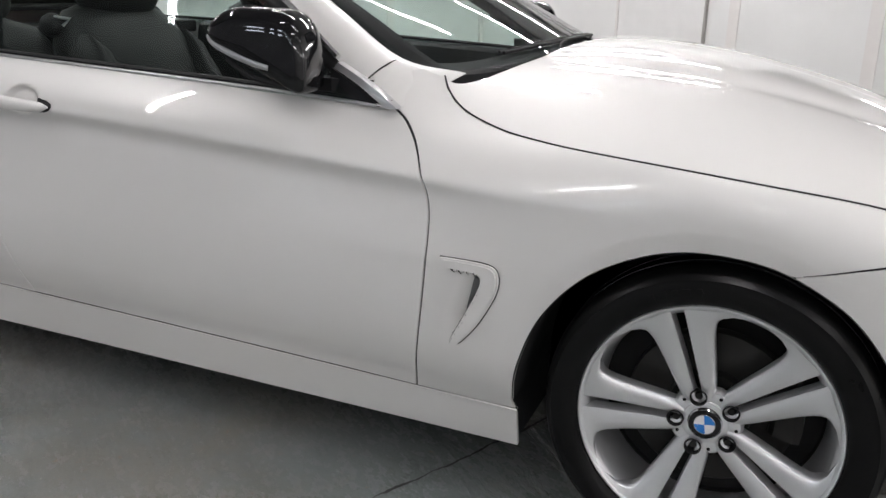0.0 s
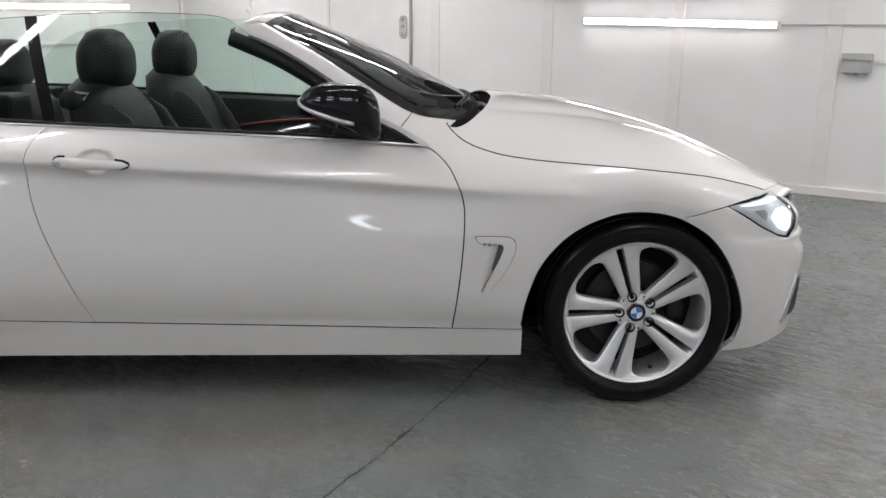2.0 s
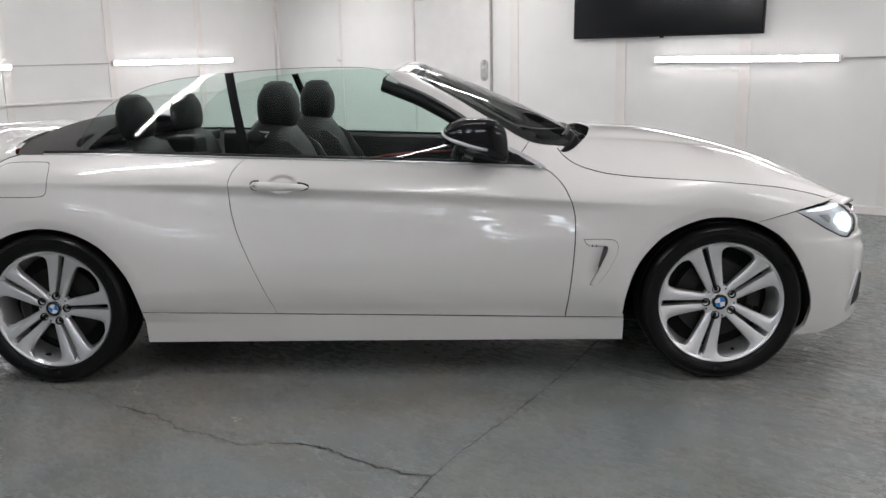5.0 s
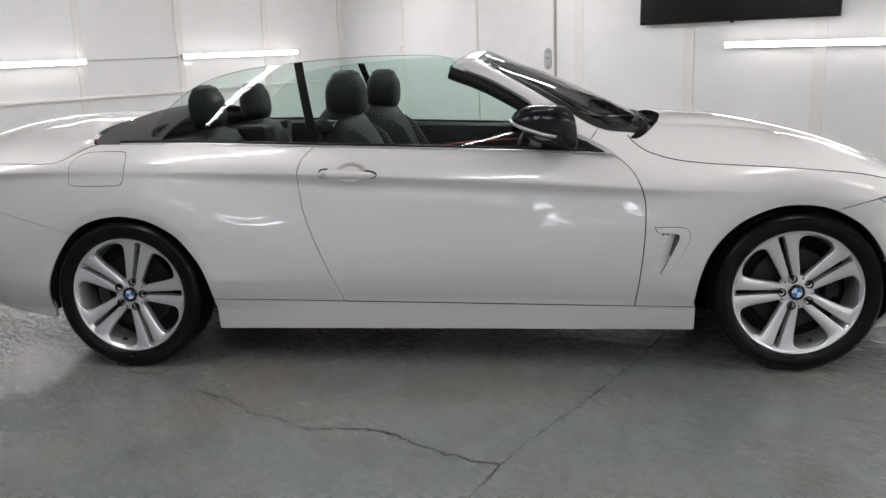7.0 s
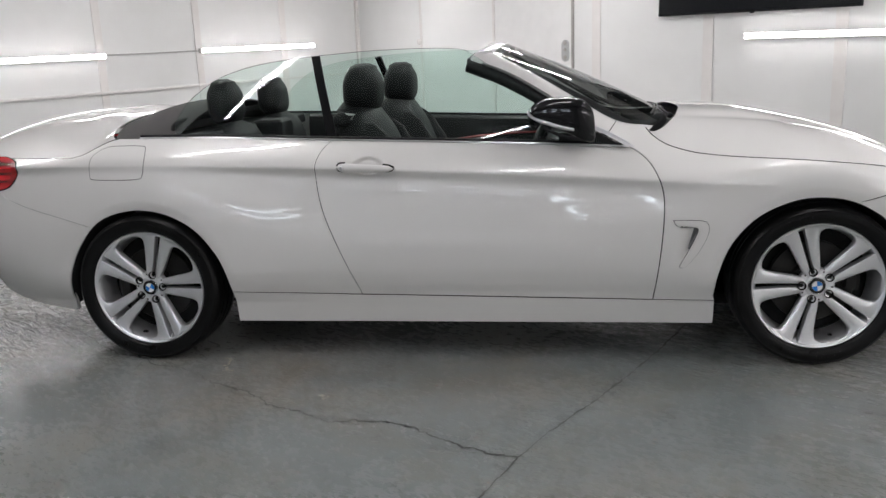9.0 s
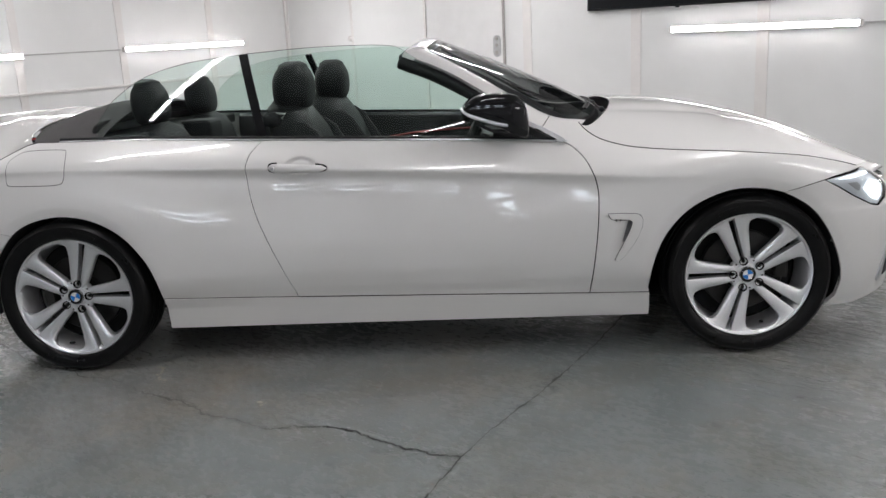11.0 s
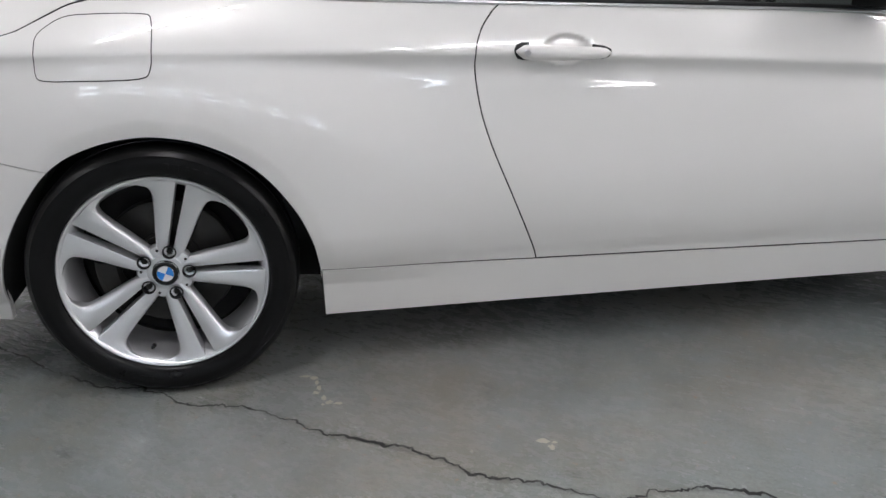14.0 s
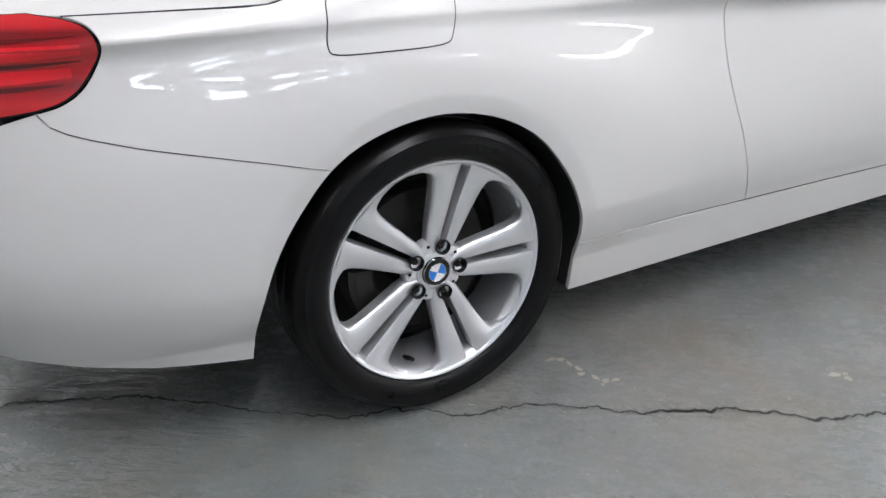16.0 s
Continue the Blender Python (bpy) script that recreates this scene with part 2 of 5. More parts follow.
def tube_bm(points, radius, n=10, caps=True):
    """A round bar along a line of points; radius may be a list."""
    pts = [Vector(p) for p in points]
    rad = radius if isinstance(radius, (list, tuple)) else [radius] * len(pts)
    rings = []
    up = Vector((0, 0, 1))
    for i, p in enumerate(pts):
        t = (pts[min(i + 1, len(pts) - 1)] - pts[max(i - 1, 0)]).normalized()
        ref = up if abs(t.dot(up)) < 0.95 else Vector((1, 0, 0))
        a = t.cross(ref).normalized()
        b = t.cross(a).normalized()
        rings.append([p + rad[i] * (math.cos(2 * math.pi * k / n) * a + math.sin(2 * math.pi * k / n) * b) for k in range(n)])
    return loft(rings, caps)


def smooth_line(points, n=8):
    """Catmull-Rom points through the given ones."""
    p = [np.array(q, float) for q in points]
    p = [2 * p[0] - p[1]] + p + [2 * p[-1] - p[-2]]
    out = []
    for i in range(1, len(p) - 2):
        for k in range(n):
            t = k / n
            out.append(0.5 * (2 * p[i] + (p[i + 1] - p[i - 1]) * t + (2 * p[i - 1] - 5 * p[i] + 4 * p[i + 1] - p[i + 2]) * t * t
                              + (3 * p[i] - p[i - 1] - 3 * p[i + 1] + p[i + 2]) * t ** 3))
    out.append(p[-2])
    return out


def revolve_bm(profile, n=64, hub=(0, 0, 0)):
    """Turns (radius, outward) about the wheel axis; outward is towards -y."""
    rings = []
    for i in range(n):
        a = 2 * math.pi * i / n
        rings.append([(hub[0] + r * math.cos(a), hub[1] - h, hub[2] + r * math.sin(a)) for r, h in profile])
    bm = bmesh.new()
    vs = [[bm.verts.new(p) for p in ring] for ring in rings]
    for i in range(n):
        a, b = vs[i], vs[(i + 1) % n]
        for k in range(len(profile) - 1):
            bm.faces.new((a[k], a[k + 1], b[k + 1], b[k]))
    return bm


def pchip(xs, ys, x):
    """Monotone cubic through knots; xs, ys (K,) or (K, N), x (N,)."""
    x = np.asarray(x, float)
    xs = np.asarray(xs, float)
    ys = np.asarray(ys, float)
    if xs.ndim == 1:
        xs = np.repeat(xs[:, None], x.size, 1)
    if ys.ndim == 1:
        ys = np.repeat(ys[:, None], x.size, 1)
    h = np.diff(xs, axis=0)
    d = np.diff(ys, axis=0) / h
    m = np.zeros_like(ys)
    m[0], m[-1] = d[0], d[-1]
    w1, w2 = 2 * h[1:] + h[:-1], h[1:] + 2 * h[:-1]
    same = d[1:] * d[:-1] > 0
    safe0 = np.where(same, d[:-1], 1.0)
    safe1 = np.where(same, d[1:], 1.0)
    m[1:-1] = np.where(same, (w1 + w2) / (w1 / safe0 + w2 / safe1), 0.0)
    k = np.clip((xs[1:-1] <= x[None, :]).sum(0), 0, xs.shape[0] - 2)
    j = np.arange(x.size)
    hh = h[k, j]
    t = np.clip((x - xs[k, j]) / hh, -0.3, 1.3)
    t2, t3 = t * t, t ** 3
    return (2 * t3 - 3 * t2 + 1) * ys[k, j] + (t3 - 2 * t2 + t) * hh * m[k, j] + (-2 * t3 + 3 * t2) * ys[k + 1, j] + (t3 - t2) * hh * m[k + 1, j]


def inside(poly, px, pz):
    c = np.zeros(px.shape, bool)
    for (x0, z0), (x1, z1) in zip(poly, poly[1:] + poly[:1]):
        if z0 == z1:
            continue
        hit = ((z0 > pz) != (z1 > pz)) & (px < (x1 - x0) * (pz - z0) / (z1 - z0) + x0)
        c ^= hit
    return c


def clip_half(poly, axis, value, keep_less):
    out = []
    for a, b in zip(poly, poly[1:] + poly[:1]):
        ia, ib = (a[axis] <= value) == keep_less or a[axis] == value, (b[axis] <= value) == keep_less or b[axis] == value
        if ia:
            out.append(a)
        if ia != ib:
            t = (value - a[axis]) / (b[axis] - a[axis])
            out.append((a[0] + t * (b[0] - a[0]), a[1] + t * (b[1] - a[1])))
    return out


def shrink(poly, gap):
    """The polygon drawn in by gap on every side."""
    area = sum(a[0] * b[1] - b[0] * a[1] for a, b in zip(poly, poly[1:] + poly[:1]))
    s = 1 if area > 0 else -1
    out = []
    n = len(poly)
    for i in range(n):
        p0, p, p1 = np.array(poly[i - 1]), np.array(poly[i]), np.array(poly[(i + 1) % n])
        e0, e1 = (p - p0) / (np.linalg.norm(p - p0) + 1e-9), (p1 - p) / (np.linalg.norm(p1 - p) + 1e-9)
        n0, n1 = s * np.array((-e0[1], e0[0])), s * np.array((-e1[1], e1[0]))
        q = n0 + n1
        q = q / max(0.5, q @ q / 2) if q @ q > 1e-6 else n0
        out.append(tuple(p + q * gap))
    return out


def grid_clip(poly, du, dz):
    """The polygon cut into cells: points and faces in the plane."""
    poly = [(float(a), float(b)) for a, b in poly]
    us, zs = [p[0] for p in poly], [p[1] for p in poly]
    u0, z0 = math.floor(min(us) / du) * du, math.floor(min(zs) / dz) * dz
    nu, nz = int((max(us) - u0) / du) + 2, int((max(zs) - z0) / dz) + 2
    gu, gz = u0 + du * np.arange(nu + 1), z0 + dz * np.arange(nz + 1)
    ins = inside(poly, *np.meshgrid(gu, gz, indexing="ij"))
    edge = np.zeros((nu, nz), bool)
    for a, b in zip(poly, poly[1:] + poly[:1]):
        k = int(max(abs(b[0] - a[0]) / du, abs(b[1] - a[1]) / dz) * 6) + 2
        t = np.linspace(0, 1, k)
        i = np.clip(((a[0] + t * (b[0] - a[0]) - u0) / du).astype(int), 0, nu - 1)
        j = np.clip(((a[1] + t * (b[1] - a[1]) - z0) / dz).astype(int), 0, nz - 1)
        for di in (-1, 0, 1):
            for dj in (-1, 0, 1):
                edge[np.clip(i + di, 0, nu - 1), np.clip(j + dj, 0, nz - 1)] = True
    pts, index, faces = [], {}, []

    def vert(p):
        key = (round(p[0], 5), round(p[1], 5))
        if key not in index:
            index[key] = len(pts)
            pts.append(key)
        return index[key]

    for i in range(nu):
        for j in range(nz):
            if edge[i, j]:
                c = clip_half(poly, 0, gu[i], False)
                c = clip_half(c, 0, gu[i + 1], True) if len(c) > 2 else c
                c = clip_half(c, 1, gz[j], False) if len(c) > 2 else c
                c = clip_half(c, 1, gz[j + 1], True) if len(c) > 2 else c
                if len(c) > 2:
                    f = []
                    for p in c:
                        v = vert(p)
                        if not f or f[-1] != v:
                            f.append(v)
                    if len(f) > 1 and f[0] == f[-1]:
                        f.pop()
                    if len(f) > 2 and len(set(f)) == len(f):
                        faces.append(f)
            elif ins[i, j] and ins[i + 1, j] and ins[i, j + 1] and ins[i + 1, j + 1]:
                faces.append([vert((gu[a], gz[b])) for a, b in ((i, j), (i + 1, j), (i + 1, j + 1), (i, j + 1))])
    return np.array(pts), faces


def skin(surface, polys, du=0.03, dz=0.012, gap=0.0024, depth=0.006, lift=0.0, mirror=False, both=False):
    """A panel cut out of a curved surface, with its edge turned in: verts, faces, normals.
    surface maps arrays (a, b) to points (N, 3) with the outside on the right-hand (-y or +z) side."""
    V, F, N = [], [], []
    base = 0
    for poly in polys:
        q, faces = grid_clip(shrink(poly, gap) if gap else poly, du, dz)
        e = 1e-3
        p = surface(q[:, 0], q[:, 1])
        ta = surface(q[:, 0] + e, q[:, 1]) - surface(q[:, 0] - e, q[:, 1])
        tb = surface(q[:, 0], q[:, 1] + e) - surface(q[:, 0], q[:, 1] - e)
        nn = np.cross(ta, tb)
        nn /= np.linalg.norm(nn, axis=1, keepdims=True) + 1e-12
        p = p + nn * lift
        faces = [f if sum((q[f[k]][0] * q[f[(k + 1) % len(f)]][1] - q[f[(k + 1) % len(f)]][0] * q[f[k]][1]) for k in range(len(f))) > 0 else f[::-1] for f in faces]
        V.append(p)
        N.append(nn)
        F += [[base + v for v in f] for f in faces]
        base += len(p)
        if depth:
            count = {}
            for f in faces:
                for a, b in zip(f, f[1:] + f[:1]):
                    count[(a, b)] = 1
            rim = [(a, b) for a, b in count if (b, a) not in count]
            vs, ns = [], []
            for a, b in rim:
                i = base + len(vs)
                side = np.cross(p[b] - p[a], nn[a])
                side /= np.linalg.norm(side) + 1e-12
                vs += [p[a], p[b], p[b] - nn[b] * depth, p[a] - nn[a] * depth]
                na, nb = side + nn[a] * 0.6, side + nn[b] * 0.6
                ns += [na / np.linalg.norm(na), nb / np.linalg.norm(nb), side, side]
                F.append([i + 1, i, i + 3, i + 2])
            if vs:
                V.append(np.array(vs))
                N.append(np.array(ns))
                base += len(vs)
    V, N = np.concatenate(V), np.concatenate(N)
    if mirror or both:
        MV, MN, MF = V * (1, -1, 1), N * (1, -1, 1), [f[::-1] for f in F]
        if mirror:
            return MV, MF, MN
        return np.concatenate([V, MV]), F + [[len(V) + v for v in f] for f in MF], np.concatenate([N, MN])
    return V, F, N


# ---- the room: walls run at a slant to the car ----
ROOM = pose(-1.02, 7.64, 0, 0, 0, -36)
RX, RY, RH = 13.2, -11.6, 2.62


def structure(name, bm, material, label, m=ROOM):
    ob = part(name, bm, material, None, label)
    ob.matrix_world = m
    return tagged(ob, label, name.split("_")[0], "", "structure")


structure("floor", box_bm(-0.3, RX + 0.3, RY - 0.3, 0.3, -0.2, 0.0), FLOOR, "grey-green painted concrete floor, scuffed and cracked")
structure("wall_back", box_bm(-0.2, RX + 0.2, 0.0, 0.15, 0, RH), WALL, "white insulated panel wall with pale cover strips")
structure("wall_side", box_bm(-0.15, 0.0, RY, 0.0, 0, RH), WALL, "white insulated panel wall with wall-mounted tube lamps")
GX0, GX1, GZ = 6.9, 12.4, 2.35
structure("wall_near", box_bm(-0.2, GX0, RY - 0.15, RY, 0, RH), WALL_GREY, "plain grey painted wall")
structure("wall_near", box_bm(GX1, RX + 0.2, RY - 0.15, RY, 0, RH), WALL_GREY, "plain grey painted wall")
structure("wall_near", box_bm(GX0, GX1, RY - 0.15, RY, GZ, RH), WALL_GREY, "plain grey painted wall over a garage door")
structure("backdrop", box_bm(GX0 - 0.3, GX1 + 0.3, RY - 0.5, RY - 0.48, 0, RH), SKY_GLOW, "plain overcast daylight outside the garage door")
structure("wall_far", box_bm(RX, RX + 0.15, RY, 0.0, 0, RH), WALL, "plain white panel wall")
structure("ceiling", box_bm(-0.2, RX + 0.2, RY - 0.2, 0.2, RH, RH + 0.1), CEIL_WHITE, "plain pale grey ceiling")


def strip(name, x0, x1, y0, y1, z0, z1, label, mat=TRIM_WHITE, bevel=0.003):
    return structure(name, box_bm(x0, x1, y0, y1, z0, z1, bevel), mat, label)


for s in (1.285, 2.54, 4.01, 5.315, 6.575, 7.83, 9.1, 10.36, 11.62):
    w = 0.055 if s > 3 else 0.02
    strip("trim", s - w, s + w, -0.010, -0.0005, 0.075, RH, "white plastic cover strip on a panel joint")
for s in (1.285, 2.54, 3.76, 5.0, 6.24, 7.48, 8.72, 9.96):
    strip("trim", 0.0005, 0.010, -s - 0.045, -s + 0.045, 0.075, RH, "white plastic cover strip on a panel joint")
strip("trim", 0.0005, 0.045, -0.045, -0.0005, 0.0, RH, "white plastic corner strip")
strip("baseboard", 0.05, RX, -0.022, -0.0005, 0.0, 0.07, "white plastic skirting along the wall")
strip("baseboard", 0.0005, 0.022, RY, -0.05, 0.0, 0.07, "white plastic skirting along the wall")
# the line of slim trunking on the side wall falls a little towards the near end
dado = structure("trim", box_bm(0.0005, 0.034, -6.8, -0.05, -0.014, 0.014, 0.003), TRIM_WHITE, "slim white cable trunking along the wall")
dado.matrix_world = ROOM @ pose(0, -1.9, 1.105, 1.35) @ pose(0, 1.9, 0)

# sectional garage door: ribbed panels, two rows of small lights
garage = thing("door_2", ROOM @ pose(0, RY - 0.05, 0), "shut grey sectional garage door with two rows of small lights", "garage door", kind="structure")
LIGHT_ROWS, LIGHTS, PITCH = ((1.40, 1.51), (1.75, 1.86)), 7, (GX1 - GX0) / 7
for z0, z1 in ((0.0, 0.70), (0.704, 1.40), (1.51, 1.75), (1.86, GZ)):
    part("panel", box_bm(GX0, GX1, -0.03, 0.03, z0, z1, 0.004), WALL_GREY, garage)
for z0, z1 in LIGHT_ROWS:
    for k in range(LIGHTS + 1):
        x0 = GX0 + (0 if k == 0 else k * PITCH - 0.19)
        x1 = GX1 if k == LIGHTS else GX0 + k * PITCH + 0.19
        part("mullion", box_bm(x0, x1, -0.028, 0.028, z0 + 0.001, z1 - 0.001, 0.003), WALL_GREY, garage)

# wall door, shut
door = thing("door_1", ROOM @ pose(3.13, -0.001, 0), "white flush door, shut, in a panel wall", "door", kind="structure")
part("door_leaf", box_bm(-0.555, 0.555, -0.020, -0.004, 0.02, 2.15, 0.003), DOOR_WHITE, door)
part("door_frame", box_bm(-0.59, -0.562, -0.028, 0, 0, 2.2, 0.003), TRIM_WHITE, door)
part("door_frame", box_bm(0.562, 0.585, -0.028, 0, 0, 2.2, 0.003), STEEL, door, "dark worn steel door edge")
part("door_frame", box_bm(-0.59, 0.585, -0.028, 0, 2.16, 2.2, 0.003), TRIM_WHITE, door)
def capsule(r, half, y):
    return [(0.48 + r * math.cos(t), y, 1.32 + math.copysign(half - r, math.sin(t)) + r * math.sin(t)) for t in np.linspace(0.02, 2 * math.pi + 0.02, 32, endpoint=False)]


plate = part("lock_plate", loft([capsule(0.052, 0.120, -0.0205), capsule(0.052, 0.120, -0.028), capsule(0.046, 0.114, -0.033)]), GREY_METAL, door, "grey metal lock plate with round bolts")
for dz, r in ((1.405, 0.024), (1.33, 0.018), (1.245, 0.024)):
    part("bolt", revolve_bm([(0.0, 0.012), (r * 0.8, 0.011), (r, 0.006), (r, 0)], 20, (0.48, -0.033, dz)), STEEL, plate)


def tube_lamp(m, length, label, glow=TUBE):
    lamp = thing("tube_lamp", m, label, "lamp", "tube lamps round the room")
    part("housing", box_bm(0.004, length - 0.004, -0.0470, 0, -0.0265, 0.0265, 0.003), TRIM_WHITE, lamp)
    half = [(0.0245 * math.cos(a), 0.0475 + 0.014 * math.sin(a)) for a in np.linspace(0, math.pi, 13)]
    part("diffuser", loft([[(x, -q, p) for p, q in half] for x in (0.02, length / 2, length - 0.02)]), glow, lamp, "glowing white half-round diffuser", True)
    for x in (0.0, length - 0.02):
        part("end_cap", box_bm(x, x + 0.02, -0.064, -0.003, -0.028, 0.028, 0.006), TRIM_WHITE, lamp)
    return lamp


LAMP_LABEL = "glowing white tube lamp fixed flat along a wall"
tube_lamp(ROOM @ pose(5.695, -0.001, 1.382, 0, 1.25), 1.72, LAMP_LABEL)
tube_lamp(ROOM @ pose(8.98, -0.001, 1.33, 0, 1.25), 1.72, LAMP_LABEL)
SIDE = ROOM @ pose(0.001, 0, 0, 0, 0, 90)
tube_lamp(SIDE @ pose(-2.55, 0, 1.498, 0, -1.3), 1.74, LAMP_LABEL)
tube_lamp(SIDE @ pose(-5.45, 0, 1.42, 0, -1.3), 1.74, LAMP_LABEL)
tube_lamp(SIDE @ pose(-8.3, 0, 1.38, 0, 0), 1.74, LAMP_LABEL)
FAR = ROOM @ pose(RX - 0.001, 0, 0, 0, 0, -90)
for s in (1.6, 5.2, 8.6):
    tube_lamp(FAR @ pose(s, 0, 1.40), 1.74, LAMP_LABEL)
for x, y in ((10.8, -8.4), (1.8, -2.2), (4.0, -2.2), (5.45, -3.0), (8.55, -2.2), (10.8, -2.2), (1.8, -5.2), (4.0, -5.2), (6.3, -5.2), (8.55, -5.2), (10.8, -5.2), (4.0, -8.3), (6.3, -8.25), (8.55, -8.4)):
    m = ROOM @ Matrix(((0, -1, 0, x), (1, 0, 0, y), (0, 0, 1, RH - 0.001), (0, 0, 0, 1))) @ pose(0, 0, 0, 90)
    tube_lamp(m, 1.74, "glowing white tube lamp fixed under the ceiling", TUBE_TOP)

# leads between the wall lamps
strip("cable", 7.43, 8.97, -0.016, -0.001, 1.340, 1.353, "thin pale grey cable clipped along the wall", LEAD)
c = structure("cable", box_bm(-3.70, -2.56, -0.016, -0.001, -0.007, 0.007, 0.002), LEAD, "thin pale grey cable clipped along the wall", SIDE)
c.matrix_world = SIDE @ pose(-2.56, 0, 1.497, 0, -1.3) @ pose(2.56, 0, 0)

# television
tv = thing("television", ROOM @ pose(5.775, -0.001, 1.60, 0, 1.0), "large black flat television, switched off, hung on the wall", "television")
part("bracket", box_bm(-0.35, 0.35, -0.03, 0, 0.3, 0.8, 0.004), BLACK, tv)
part("case", box_bm(-0.975, 0.975, -0.075, -0.03, 0.0, 1.12, 0.006), BLACK, tv)
part("screen", box_bm(-0.962, 0.962, -0.079, -0.0755, 0.018, 1.108, 0.001), SCREEN, tv, "dark glossy screen")
part("sensor", box_bm(-0.02, 0.02, -0.070, -0.055, -0.014, 0.0, 0.003), BLACK, tv)

# socket box
sb = thing("socket_box", ROOM @ pose(8.02, -0.001, 1.055), "grey plastic switch box on the panel wall", "switch box")
part("box", box_bm(-0.105, 0.105, -0.07, 0, -0.07, 0.08, 0.012, 3), GREY_BOX, sb)
part("cover", box_bm(-0.108, 0.108, -0.085, -0.0705, 0.03, 0.082, 0.006), GREY_BOX, sb)
for x in (-0.07, 0.0, 0.07):
    part("gland", box_bm(x - 0.014, x + 0.014, -0.05, -0.02, -0.088, -0.0705, 0.003), GREY_BOX, sb)
strip("cable", 8.13, 9.6, -0.02, -0.001, 1.06, 1.08, "white conduit from the switch box")
al = thing("alarm_sensor", ROOM @ pose(1.25, -0.001, 1.52), "small round white wall sensor", "sensor")
part("dome", revolve_bm([(0.0, 0.035), (0.02, 0.033), (0.036, 0.02), (0.04, 0.0)], 20), TRIM_WHITE, al, smooth=True)


# cracks and joint in the floor
def crack(points, width, seed, jitter, label):
    rnd = random.Random(seed)
    line, sway = [], [0.0, 0.0]
    for a, b in zip(points, points[1:]):
        n = max(2, int(math.hypot(b[0] - a[0], b[1] - a[1]) / 0.007))
        for k in range(n):
            t = k / n
            sway = [0.72 * q + rnd.uniform(-jitter, jitter) for q in sway]
            line.append((a[0] + (b[0] - a[0]) * t + sway[0], a[1] + (b[1] - a[1]) * t + sway[1]))
    line.append(points[-1])
    bm = bmesh.new()
    prev, gape = None, 0.6
    for i, p in enumerate(line):
        q0, q1 = line[max(0, i - 1)], line[min(len(line) - 1, i + 1)]
        d = Vector((q1[0] - q0[0], q1[1] - q0[1], 0)).normalized()
        gape = min(1.3, max(0.22, 0.85 * gape + 0.15 * 0.6 + rnd.uniform(-0.22, 0.22)))
        s = Vector((-d.y, d.x, 0)) * width * gape * 0.5
        c0 = Vector((p[0], p[1], 0.0012))
        cur = (bm.verts.new(c0 - s), bm.verts.new(c0 + s))
        if prev:
            bm.faces.new((prev[0], cur[0], cur[1], prev[1]))
        prev = cur
    ob = part("floor_crack", bm, CRACK, None)
    return tagged(ob, label, "crack", "", "structure")


crack([(-1.9, -0.02), (-1.5, -0.2), (-1.076, -0.325), (-0.82, -0.41), (-0.63, -0.50), (-0.508, -0.585), (-0.391, -0.698), (-0.28, -0.776), (-0.233, -0.829), (-0.112, -0.857), (-0.03, -0.90),
       (0.036, -0.955), (0.144, -0.979), (0.22, -1.03), (0.303, -1.09), (0.38, -1.155), (0.48, -1.20), (0.62, -1.29), (0.685, -1.355), (0.82, -1.416), (0.958, -1.503), (1.06, -1.487),
       (1.164, -1.489), (1.275, -1.527), (1.367, -1.609), (1.471, -1.664), (1.569, -1.708), (1.662, -1.735)], 0.0108, 3, 0.0062, "jagged crack in the painted concrete floor")
crack([(2.6, 0.1), (2.216, -0.72), (2.10, -0.95), (1.957, -1.212), (1.75, -1.556), (1.662, -1.735), (1.558, -1.991), (1.33, -2.6), (1.0, -3.4)], 0.0105, 5, 0.0024, "fine joint line in the painted concrete floor")


def flake(cx, cy, r, seed, label):
    rnd = random.Random(seed)
    bm = bmesh.new()
    n = 14
    vs = [bm.verts.new((cx + r[0] * rnd.uniform(0.45, 1.1) * math.cos(2 * math.pi * k / n), cy + r[1] * rnd.uniform(0.45, 1.1) * math.sin(2 * math.pi * k / n), 0.0008)) for k in range(n)]
    bm.faces.new(vs)
    tagged(part("floor_flake", bm, MARK, None), label, "floor mark", "", "structure")


for i, (x, y, rx, ry) in enumerate([(0.322, -0.868, 0.020, 0.007), (0.345, -0.880, 0.014, 0.010), (0.352, -0.905, 0.007, 0.020), (0.358, -0.935, 0.009, 0.016), (0.350, -0.958, 0.012, 0.012), (0.370, -0.985, 0.009, 0.018),
                                    (0.382, -1.010, 0.010, 0.012), (0.405, -1.018, 0.013, 0.009), (0.365, -1.018, 0.006, 0.008), (0.875, -1.265, 0.020, 0.012), (0.887, -1.292, 0.010, 0.012), (0.900, -1.275, 0.008, 0.006)]):
    flake(x, y, (rx, ry), 40 + i, "chipped paint showing pale bare concrete")

# ---- the car ----
car = thing("convertible_car", Matrix(), "pearl white two-door convertible with its roof down on silver alloy wheels", "car")

